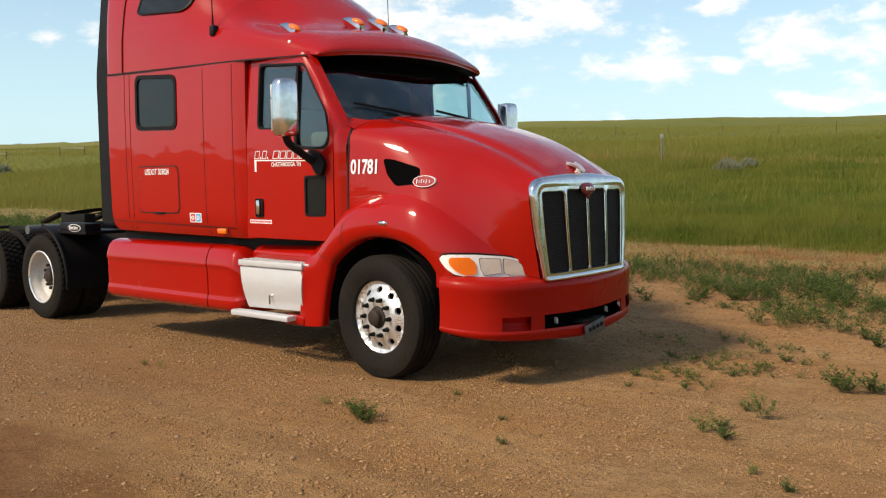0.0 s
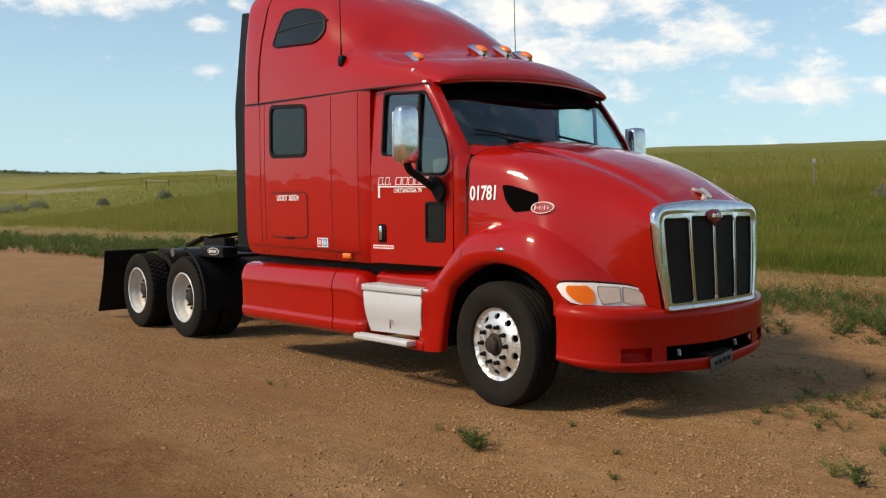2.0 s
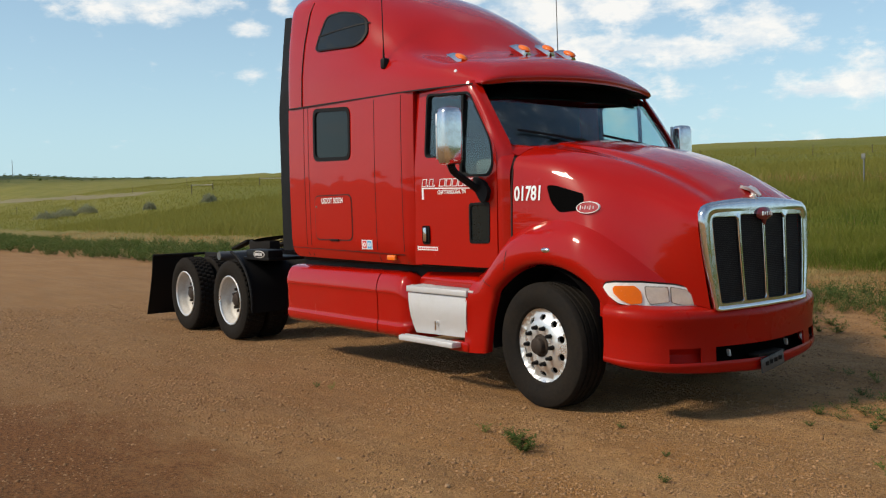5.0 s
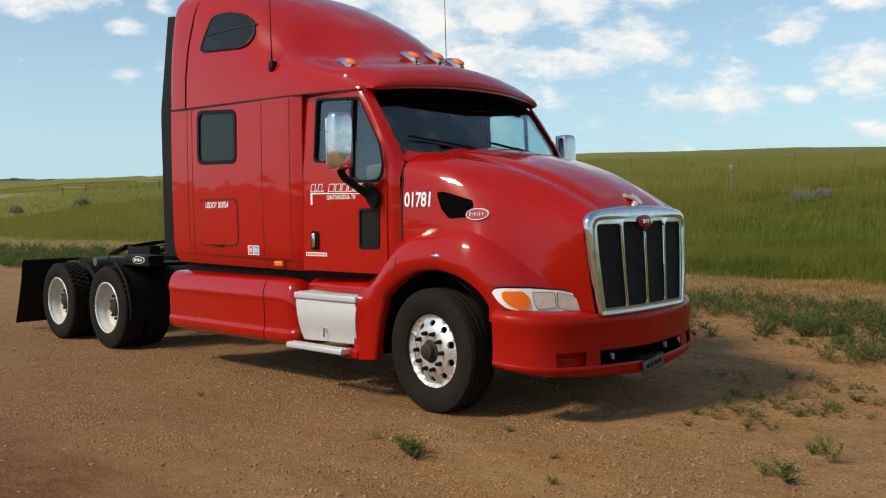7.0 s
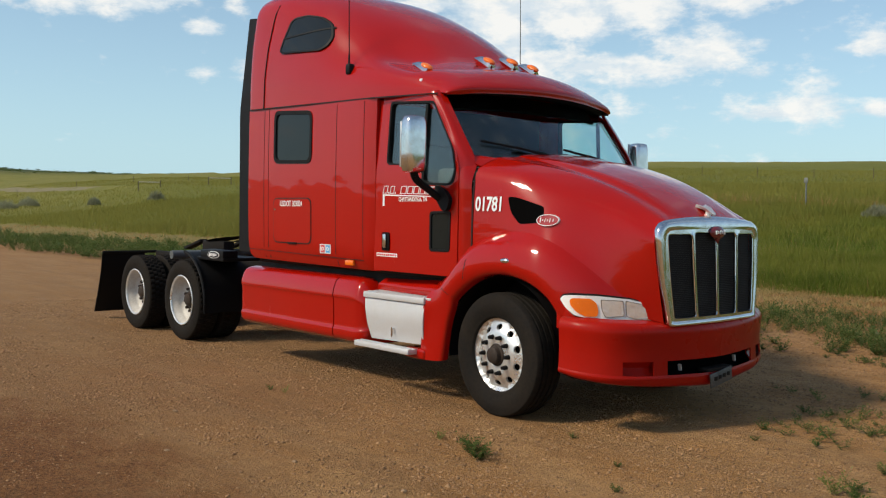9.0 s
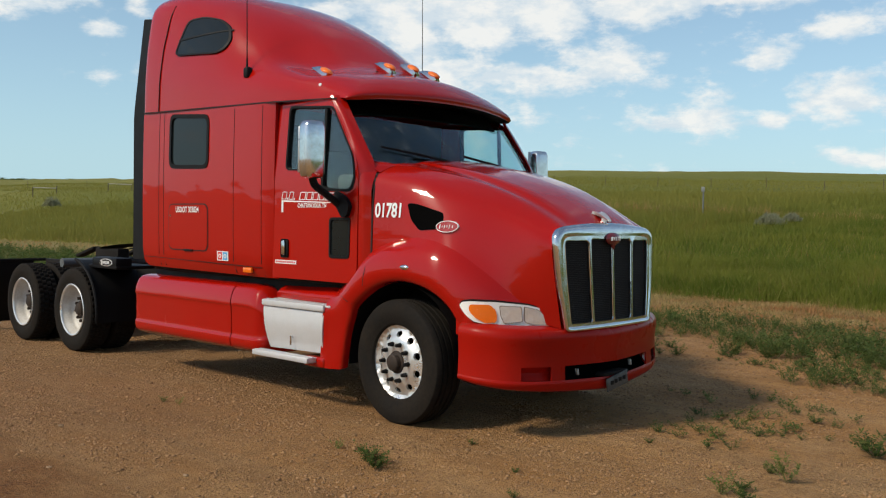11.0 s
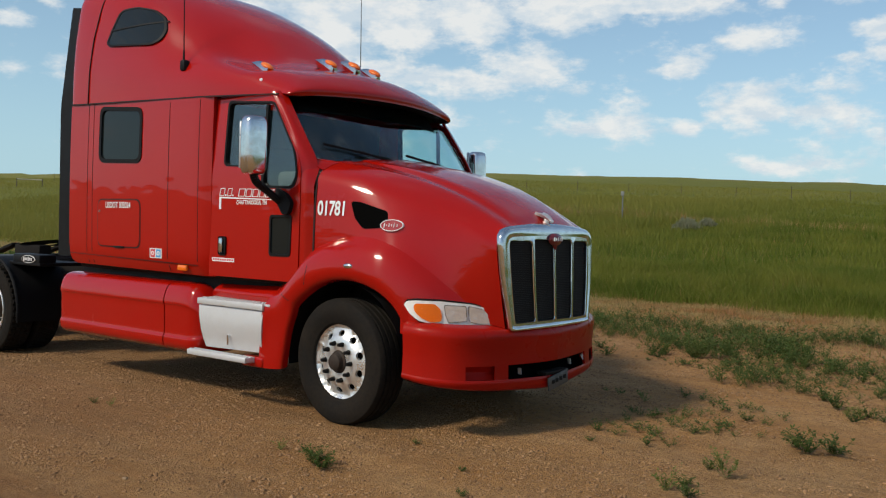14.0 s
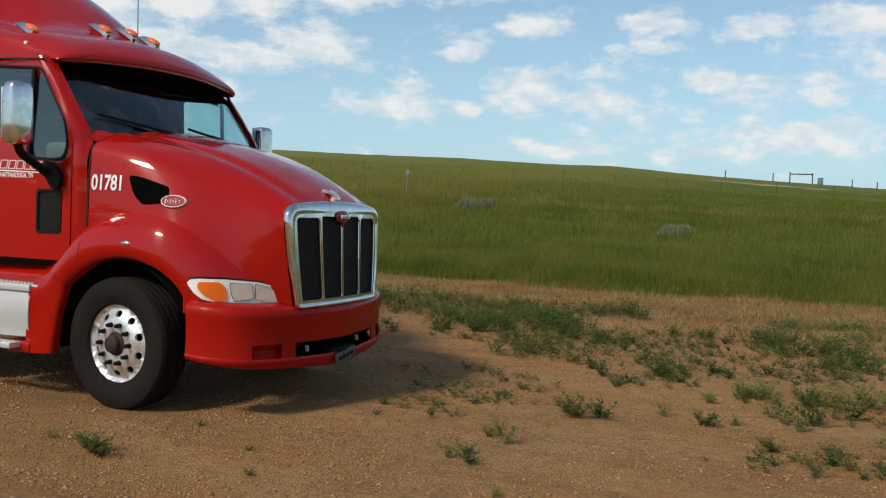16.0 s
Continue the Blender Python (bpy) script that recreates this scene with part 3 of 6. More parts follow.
# roof fairing with the raised sleeper roof, running down to the sun visor
ROOF = whole([
    [(-3.69, -1.18, 2.68), (-3.69, -1.17, 3.05), (-3.69, -1.135, 3.45), (-3.69, -1.05, 3.75), (-3.68, -0.72, 3.86), (-3.67, 0, 3.88)],
    [(-3.61, -1.20, 2.68), (-3.61, -1.19, 3.05), (-3.60, -1.155, 3.45), (-3.59, -1.075, 3.79), (-3.56, -0.75, 3.92), (-3.54, 0, 3.945)],
    [(-3.25, -1.20, 2.665), (-3.25, -1.19, 3.02), (-3.25, -1.145, 3.42), (-3.25, -1.05, 3.765), (-3.25, -0.72, 3.925), (-3.25, 0, 3.955)],
    [(-2.8, -1.20, 2.65), (-2.8, -1.185, 2.98), (-2.8, -1.12, 3.36), (-2.8, -0.98, 3.66), (-2.8, -0.64, 3.84), (-2.8, 0, 3.885)],
    [(-2.4, -1.195, 2.64), (-2.4, -1.175, 2.92), (-2.4, -1.10, 3.25), (-2.4, -0.91, 3.52), (-2.4, -0.56, 3.70), (-2.4, 0, 3.765)],
    [(-2.0, -1.19, 2.635), (-2.0, -1.165, 2.86), (-2.0, -1.055, 3.075), (-2.0, -0.86, 3.31), (-2.0, -0.48, 3.52), (-2.0, 0, 3.60)],
    [(-1.6, -1.175, 2.63), (-1.6, -1.155, 2.80), (-1.6, -1.04, 2.945), (-1.6, -0.80, 3.045), (-1.6, -0.48, 3.285), (-1.6, 0, 3.40)],
    [(-1.25, -1.15, 2.625), (-1.25, -1.13, 2.74), (-1.25, -1.03, 2.85), (-1.25, -0.78, 2.915), (-1.25, -0.45, 3.065), (-1.25, 0, 3.18)],
    [(-1.0, -1.12, 2.62), (-1.0, -1.10, 2.70), (-1.0, -1.02, 2.80), (-1.0, -0.85, 2.87), (-0.98, -0.4, 2.94), (-0.96, 0, 2.97)],
    [(-0.78, -1.08, 2.615), (-0.76, -1.06, 2.665), (-0.74, -0.98, 2.73), (-0.71, -0.80, 2.79), (-0.66, -0.4, 2.845), (-0.64, 0, 2.865)],
    [(-0.65, -1.08, 2.605), (-0.62, -1.055, 2.625), (-0.585, -0.97, 2.655), (-0.55, -0.78, 2.685), (-0.47, -0.4, 2.71), (-0.44, 0, 2.72)],
    [(-0.65, -1.065, 2.59), (-0.615, -1.035, 2.592), (-0.58, -0.96, 2.597), (-0.54, -0.78, 2.618), (-0.455, -0.4, 2.635), (-0.425, 0, 2.64)],
])
ROOF_G = net(ROOF, 12, 10)
roof_y = lookup(ROOF_G)
part("roof_fairing", skin(ROOF, 6, 6, 0.015), RED_BRUSHED, truck, "red raised sleeper roof sweeping down to the visor")
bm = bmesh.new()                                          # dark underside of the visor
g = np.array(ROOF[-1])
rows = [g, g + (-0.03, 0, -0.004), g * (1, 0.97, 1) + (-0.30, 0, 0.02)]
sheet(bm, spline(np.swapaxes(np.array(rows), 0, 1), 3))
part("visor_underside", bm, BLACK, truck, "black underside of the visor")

# sleeper walls
side_y = lambda x, z: -1.20 + 0.012 * ((z - 1.9) / 0.8) ** 2 + (0.035 * max(0.0, (x + 1.60) / 0.13) ** 2) + 0.05 * max(0.0, (1.22 - z) / 0.14) ** 2
rear_out = [(-3.66, 1.14), (-3.60, 1.10), (-1.55, 1.075), (-1.475, 1.075), (-1.475, 2.622), (-3.68, 2.672), (-3.68, 1.3)]
WIN = rounded([(-3.16, 2.09), (-2.46, 2.07), (-2.46, 2.585), (-3.16, 2.63)], 0.09)
WIN_IN = rounded([(-3.125, 2.125), (-2.495, 2.105), (-2.495, 2.55), (-3.125, 2.592)], 0.07)
UP = [(-2.98, 3.555), (-3.10, 3.23), (-3.05, 3.20), (-2.42, 3.16), (-2.32, 3.20), (-2.30, 3.29), (-2.39, 3.43), (-2.57, 3.53), (-2.78, 3.575)]
UP_IN = [((x + 2.72) * 0.93 - 2.72, (z - 3.39) * 0.92 + 3.39) for x, z in UP]


def side_parts(mirror):
    turn = flip if mirror else (lambda b: b)
    part("sleeper_wall", turn(panel(rear_out, [WIN], side_y, 0.03)), RED, truck)
    w = part("sleeper_window", turn(panel(WIN_IN, (), side_y, 0.008, push=0.006)), TINT, truck, "dark tinted sleeper window")
    part("window_rubber", turn(panel(WIN, [WIN_IN], side_y, 0.02, push=-0.008)), BLACK, w)
    w = part("roof_window", turn(panel(rounded(UP_IN, 0.05), (), roof_y, 0.012, 0.1, push=-0.014)), TINT, truck, "dark curved roof window")
    part("window_rubber", turn(panel(rounded(UP, 0.06), [rounded(UP_IN, 0.05)], roof_y, 0.016, 0.1, push=-0.018)), BLACK, w)
    bar = [(-3.06, 3.345), (-2.34, 3.385), (-2.34, 3.40), (-3.06, 3.36)]
    part("window_bar", turn(panel(bar, (), roof_y, 0.006, 0.1, push=-0.019)), BLACK, w)
    # baggage hatch: a proud lid
    hatch = rounded([(-3.17, 1.28), (-2.46, 1.28), (-2.46, 1.74), (-3.17, 1.74)], 0.08)
    inner = rounded([(-3.158, 1.292), (-2.472, 1.292), (-2.472, 1.728), (-3.158, 1.728)], 0.075)
    h = part("baggage_door", turn(panel(inner, (), side_y, 0.004, push=-0.006)), RED, truck, smooth=False)
    part("door_gap", turn(panel(hatch, [inner], side_y, 0.004, push=-0.0025)), SEAM, h)
    bm = bmesh.new()
    box(bm, (-2.80, -1.203, 1.285), (0.16, 0.012, 0.02), 0.004)
    part("latch", turn(bm), BLACK, h)
    bm = bmesh.new()
    rod(bm, (-3.12, -1.20, 1.62), (-3.12, -1.212, 1.62), 0.011)
    part("lock", turn(bm), CHROME, h)
    # gaps between the panels
    for x0, z0, x1, z1 in ((-3.36, 1.12, -3.36, 2.66), (-3.27, 1.12, -3.27, 2.66), (-2.05, 1.10, -2.05, 2.60), (-1.62, 1.09, -1.62, 2.60), (-3.66, 1.20, -1.62, 1.165)):
        wdt = 0.003
        o = [(x0 - wdt, z0 - wdt), (x1 + wdt, z0 - wdt if x0 == x1 else z1 - wdt), (x1 + wdt, z1 + wdt), (x0 - wdt, z1 + wdt if x0 == x1 else z0 + wdt)]
        part("panel_gap", turn(panel(o, (), side_y, 0.003, push=-0.002)), SEAM, truck)
    gap = [(-3.68, 2.666), (-2.5, 2.64), (-1.475, 2.618), (-0.70, 2.596), (-0.70, 2.606), (-1.475, 2.63), (-2.5, 2.652), (-3.68, 2.68)]
    part("roof_gap", turn(panel(gap, (), lambda x, z: min(side_y(min(x, -1.6), z) + max(0, x + 1.6) * 0.075, roof_y(x, z)), 0.01, push=-0.004)), SEAM, truck)
    up_gap = [(-3.36, 2.67), (-3.368, 2.67), (-3.36, 3.0), (-3.335, 3.3), (-3.27, 3.74), (-3.262, 3.74), (-3.327, 3.3), (-3.352, 3.0)]
    part("roof_gap", turn(panel(up_gap, (), roof_y, 0.008, 0.1, push=-0.010)), SEAM, truck)
    # black extender behind the sleeper
    ext = rounded([(-3.90, 1.16), (-3.67, 1.16), (-3.67, 3.66), (-3.83, 3.68), (-3.90, 2.6)], 0.02)
    part("side_extender", turn(panel(ext, (), lambda x, z: -1.185 + 0.075 * max(0, z - 2.7), 0.05)), BLACK, truck, "black rubber edge behind the sleeper")


side_parts(False)
side_parts(True)
bm = bmesh.new()
box(bm, (-3.655, 0, 2.3), (0.04, 2.3, 2.4), 0.02)
part("sleeper_rear_wall", bm, RED, truck)
bm = bmesh.new()
box(bm, (-2.0, 0, 1.10), (3.25, 2.2, 0.08), 0.02)
part("cab_floor", bm, DARK, truck)
bm = bmesh.new()
box(bm, (-1.62, 0, 1.85), (0.06, 2.2, 1.5))
part("bunk_curtain", bm, INTERIOR, truck, "dark curtain behind the seats")

# doors
lean = lambda x, z: -1.170 + 0.075 * max(0.0, z - 1.95) + 0.02 * max(0.0, x + 0.55)
DOOR = rounded([(-1.445, 1.09), (-0.385, 1.09), (-0.375, 2.02), (-0.46, 2.16), (-0.77, 2.60), (-1.445, 2.605)], [0.03, 0.03, 0.08, 0.1, 0.07, 0.05])
PANE = rounded([(-1.30, 2.035), (-0.86, 2.02), (-0.80, 1.86), (-0.47, 1.85), (-0.425, 1.95), (-0.47, 2.13), (-0.745, 2.525), (-1.30, 2.56)],
               [0.05, 0.08, 0.05, 0.06, 0.05, 0.05, 0.04, 0.05])
PANE_OUT = [((x + 0.88) * 1.05 - 0.88, (z - 2.22) * 1.06 + 2.22) for x, z in PANE]
PORT = rounded([(-0.72, 1.285), (-0.47, 1.29), (-0.46, 1.625), (-0.72, 1.62)], 0.035)
PORT_IN = rounded([(-0.70, 1.305), (-0.49, 1.31), (-0.48, 1.605), (-0.70, 1.60)], 0.03)


def door_parts(mirror):
    turn = flip if mirror else (lambda b: b)
    d = part("door", turn(panel(DOOR, [PANE_OUT, PORT], lean, 0.05, 0.1)), RED, truck, "red cab door")
    part("window_rubber", turn(panel(PANE_OUT, [PANE], lean, 0.05, 0.1, push=-0.004)), BLACK, d)
    gl = part("door_window", turn(panel(PANE, (), lean, 0.006, push=0.02)), GLASS, d, "clear door glass")
    gl.visible_shadow = False
    bm = bmesh.new()
    box(bm, (-0.82, -1.15, 2.19), (0.028, 0.035, 0.66))
    for v in bm.verts:
        v.co.y = lean(-0.82, v.co.z) + (0.02 if v.co.y > -1.15 else -0.006)
    part("window_divider", turn(bm), BLACK, d)
    p = part("lower_window", turn(panel(PORT_IN, (), lean, 0.008, push=0.005)), TINT, d, "dark lower door window")
    part("window_rubber", turn(panel(PORT, [PORT_IN], lean, 0.03, push=-0.006)), BLACK, d)
    bm = bmesh.new()
    box(bm, (-1.305, -1.170, 1.35), (0.10, 0.012, 0.16), 0.02)
    part("handle_recess", turn(bm), BLACK, d)
    bm = bmesh.new()
    box(bm, (-1.312, -1.188, 1.355), (0.042, 0.022, 0.125), 0.010, 3)
    part("door_handle", turn(bm), CHROME, d, "chrome door handle")
    # cowl behind the hood, and pillar
    cowl = [[(-0.375, -1.16, z), (-0.33, -1.150, z), (-0.278, -1.112, z)] for z in (1.09, 1.4, 1.7, 1.85)]
    cowl += [[(-0.38, -1.155, 1.95), (-0.335, -1.13, 1.96), (-0.28, -1.08, 1.94)], [(-0.40, -1.13, 2.05), (-0.36, -1.09, 2.05), (-0.29, -1.04, 2.005)]]
    part("cowl_panel", turn(skin(cowl, 4, 4, 0.012)), RED, truck)
    pillar = [[(-0.785, -1.125, 2.625), (-0.745, -1.10, 2.632), (-0.715, -1.035, 2.635)], [(-0.63, -1.135, 2.41), (-0.59, -1.115, 2.425), (-0.565, -1.045, 2.43)],
              [(-0.465, -1.152, 2.17), (-0.43, -1.125, 2.19), (-0.415, -1.055, 2.22)], [(-0.392, -1.156, 2.03), (-0.345, -1.11, 2.05), (-0.320, -1.05, 2.07)],
              [(-0.378, -1.158, 1.93), (-0.33, -1.115, 1.94), (-0.285, -1.065, 1.95)]]
    part("windshield_pillar", turn(skin(pillar, 4, 4, 0.012)), RED, truck)
    corner_top = [[(-0.40, -1.12, 2.05), (-0.33, -1.085, 2.03), (-0.262, -1.035, 1.985)], [(-0.40, -1.05, 2.085), (-0.32, -1.0, 2.06), (-0.25, -0.93, 2.035)],
                  [(-0.36, -0.95, 2.08), (-0.28, -0.88, 2.065), (-0.24, -0.82, 2.068)]]
    part("cowl_corner", turn(skin(corner_top, 4, 4, 0.01)), RED, truck)
    jamb = [(-1.49, 1.085), (-1.437, 1.085), (-1.437, 2.60), (-1.49, 2.605)]
    part("door_jamb", turn(panel(jamb, (), lean, 0.02, 0.1, push=0.006)), RED, truck)
    bm = bmesh.new()
    box(bm, (-1.12, -1.075, 2.605), (0.70, 0.06, 0.05), 0.02)
    part("door_header", turn(bm), RED, truck)


door_parts(False)
door_parts(True)

# windshield
WIND_GLASS = glass("windshield_glass", (0.72, 0.90, 0.90))
WIND_GLASS.node_tree.nodes["Principled BSDF"].inputs["IOR"].default_value = 1.5
GL = whole([
    [(-0.33, -1.06, 2.02), (-0.22, -0.80, 2.02), (-0.14, -0.4, 2.03), (-0.11, 0, 2.03)],
    [(-0.53, -1.05, 2.31), (-0.45, -0.80, 2.32), (-0.38, -0.4, 2.33), (-0.36, 0, 2.33)],
    [(-0.78, -1.03, 2.64), (-0.71, -0.78, 2.65), (-0.66, -0.4, 2.66), (-0.64, 0, 2.66)],
])
ws = part("windshield", skin(GL, 4, 4, 0.008), WIND_GLASS, truck, "curved clear windshield")
ws.visible_shadow = False
for k in (0, -1):
    part("windshield_seal", tube(bmesh.new(), [tuple(p) for p in GL[k]], 0.012, 8, 3), BLACK, truck)
# black sheet added for the visor's shadow across the top of the windshield
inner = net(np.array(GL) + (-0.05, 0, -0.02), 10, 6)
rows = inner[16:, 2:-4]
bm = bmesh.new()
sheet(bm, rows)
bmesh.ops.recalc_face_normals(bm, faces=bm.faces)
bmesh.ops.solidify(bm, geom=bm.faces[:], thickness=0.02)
part("visor_shadow_sheet", bm, BLACK, truck, "dark sheet for the visor's shadow behind the top of the windshield")
bm = bmesh.new()
box(bm, (-0.62, 0, 1.92), (0.55, 1.9, 0.14), 0.04)
part("dashboard", bm, INTERIOR, truck, "grey dashboard")
bm = bmesh.new()
ang = np.linspace(0, 2 * np.pi, 25)
tube(bm, [(-0.86 + 0.12 * math.sin(a), 0.55 + 0.22 * math.cos(a), 1.98 + 0.19 * math.sin(a)) for a in ang], 0.018, 6, 1)
part("steering_wheel", bm, BLACK, truck)
for y in (-0.55, 0.55):
    bm = bmesh.new()
    box(bm, (-1.30, y, 1.85), (0.16, 0.5, 0.75), 0.06)
    box(bm, (-1.10, y, 1.50), (0.5, 0.5, 0.18), 0.06)
    part("seat", bm, INTERIOR, truck, "grey cab seat")
GL_G = net(GL, 12, 10)


def on_glass(y, z, off=0.03):
    pts = GL_G.reshape(-1, 3)
    k = np.argmin((pts[:, 1] - y) ** 2 + (pts[:, 2] - z) ** 2)
    return Vector(pts[k]) + Vector((off, 0, off * 0.4))


for ya, za, yb, zb, yp in ((-0.93, 2.19, -0.35, 2.105, -0.12), (-0.10, 2.16, 0.45, 2.09, 0.62)):
    a, b, p = on_glass(ya, za), on_glass(yb, zb), on_glass(yp, 2.05, 0.02)
    d = b - a
    bm = bmesh.new()
    box(bm, (a + b) / 2, (0.014, d.length, 0.020), 0.004, m=d.to_track_quat("Y", "Z").to_matrix().to_4x4())
    rod(bm, (a + b) / 2 + Vector((0.02, 0, 0)), p + Vector((0.02, 0, 0)), 0.011, 0.014, 8)
    part("wiper", bm, BLACK, truck, "black windshield wiper")

# hood
HOOD = whole([
    [(-0.265, -1.112, 1.28), (-0.265, -1.110, 1.52), (-0.265, -1.096, 1.78), (-0.27, -1.05, 1.965), (-0.25, -0.84, 2.062), (-0.18, -0.42, 2.108), (-0.15, 0, 2.122)],
    [(0.15, -1.07, 1.40), (0.15, -1.06, 1.54), (0.15, -1.035, 1.74), (0.15, -0.965, 1.89), (0.15, -0.77, 1.985), (0.15, -0.4, 2.045), (0.15, 0, 2.065)],
    [(0.5, -1.04, 1.36), (0.5, -1.00, 1.48), (0.5, -0.95, 1.65), (0.5, -0.87, 1.78), (0.5, -0.69, 1.885), (0.5, -0.37, 1.95), (0.5, 0, 1.97)],
    [(0.80, -0.92, 1.16), (0.80, -0.88, 1.30), (0.80, -0.84, 1.50), (0.80, -0.77, 1.66), (0.80, -0.62, 1.765), (0.80, -0.34, 1.835), (0.80, 0, 1.855)],
    [(1.05, -0.71, 0.90), (1.06, -0.735, 1.14), (1.065, -0.735, 1.38), (1.065, -0.71, 1.52), (1.06, -0.59, 1.63), (1.06, -0.30, 1.692), (1.06, 0, 1.71)],
    [(1.205, -0.590, 0.83), (1.195, -0.640, 1.08), (1.180, -0.675, 1.32), (1.174, -0.680, 1.455), (1.172, -0.595, 1.566), (1.182, -0.30, 1.599), (1.187, 0, 1.607)],
])
swage = []
for amp, row in zip((0.7, 1.0, 1.0, 1.0, 0.6, 0.2), [r[:7] for r in HOOD]):   # pressed shoulder lines run along the hood
    a, b = Vector(row[4]), Vector(row[5])
    row[5:5] = [tuple(a.lerp(b, 0.40) + Vector((0, 0, 0.004 - 0.012 * amp))), tuple(a.lerp(b, 0.62) + Vector((0, 0, 0.010 * amp)))]
    swage.append(row)
HOOD = whole(swage)
HOOD_G = net(HOOD, 14, 12)
hood_y = lookup(HOOD_G)
hood = part("hood", skin(HOOD, 6, 5, 0.015), RED_BRUSHED, truck, "long sloping red hood")
gap = [(-0.275, 1.28), (-0.260, 1.28), (-0.260, 1.6), (-0.264, 1.95), (-0.277, 1.95), (-0.275, 1.6)]
for s in (False, True):
    b = panel(gap, (), hood_y, 0.01, 0.1, push=-0.006)
    part("hood_gap", flip(b) if s else b, SEAM, truck)
VENT = rounded([(0.07, 1.74), (0.15, 1.735), (0.39, 1.665), (0.40, 1.61), (0.385, 1.545), (0.20, 1.53), (0.12, 1.61)], 0.03)
OVAL = ring((0.445, 1.563), 0.088, 0.044, 24)
OVAL_IN = ring((0.445, 1.563), 0.083, 0.0395, 24)
for s in (False, True):
    turn = flip if s else (lambda b: b)
    part("air_intake", turn(panel(VENT, (), hood_y, 0.01, 0.06, push=-0.006)), VOID, truck, "black air intake mesh in the hood")
    e = part("hood_emblem", turn(panel(OVAL_IN, (), hood_y, 0.012, 0.08, push=-0.014)), OVAL_RED, truck, "red oval emblem with a pale rim")
    part("emblem_rim", turn(panel(OVAL, [OVAL_IN], hood_y, 0.014, 0.08, push=-0.017)), WHITE, e)
    for k, (u, w) in enumerate(((0.388, 0.006), (0.408, 0.003), (0.426, 0.004), (0.446, 0.003), (0.464, 0.004), (0.488, 0.004))):
        hh = (0.018, 0.008, 0.014, 0.009, 0.015, 0.010)[k]
        bar = [(u, 1.563 - hh), (u + w, 1.563 - hh), (u + w, 1.563 + hh), (u, 1.563 + hh)]
        part("emblem_bar", turn(panel(bar, (), hood_y, 0.004, 0, push=-0.018)), WHITE, e)

# fenders
FEND = [
    [(-0.550, -1.10, 0.395), (-0.565, -1.165, 0.385), (-0.65, -1.190, 0.380), (-0.74, -1.195, 0.376), (-0.80, -1.19, 0.374)],
    [(-0.505, -1.10, 0.66), (-0.520, -1.160, 0.66), (-0.60, -1.178, 0.68), (-0.69, -1.188, 0.690), (-0.755, -1.205, 0.695)],
    [(-0.450, -1.10, 0.82), (-0.465, -1.160, 0.83), (-0.54, -1.183, 0.855), (-0.64, -1.188, 0.875), (-0.735, -1.195, 0.885)],
    [(-0.400, -1.10, 0.92), (-0.425, -1.160, 0.935), (-0.49, -1.185, 0.985), (-0.56, -1.160, 1.03), (-0.62, -1.09, 1.07)],
    [(-0.17, -1.10, 1.07), (-0.19, -1.165, 1.09), (-0.23, -1.19, 1.17), (-0.28, -1.165, 1.27), (-0.30, -1.09, 1.34)],
    [(0.08, -1.10, 1.13), (0.09, -1.165, 1.15), (0.10, -1.19, 1.23), (0.10, -1.155, 1.37), (0.11, -1.06, 1.475)],
    [(0.33, -1.09, 1.09), (0.36, -1.15, 1.11), (0.41, -1.17, 1.19), (0.46, -1.12, 1.33), (0.48, -1.03, 1.42)],
    [(0.52, -1.06, 0.98), (0.55, -1.12, 1.00), (0.62, -1.12, 1.06), (0.72, -1.04, 1.17), (0.76, -0.96, 1.24)],
    [(0.62, -1.04, 0.84), (0.66, -1.09, 0.86), (0.74, -1.06, 0.90), (0.88, -0.94, 0.98), (0.96, -0.84, 1.05)],
    [(0.66, -1.02, 0.80), (0.70, -1.05, 0.81), (0.79, -1.0, 0.83), (0.93, -0.855, 0.88), (1.03, -0.74, 0.93)],
]
for st in FEND[4:]:                                       # the inner edge lies on the hood
    x, y, z = st[-1]
    st[-1] = (x, hood_y(x, z) + 0.006, z)
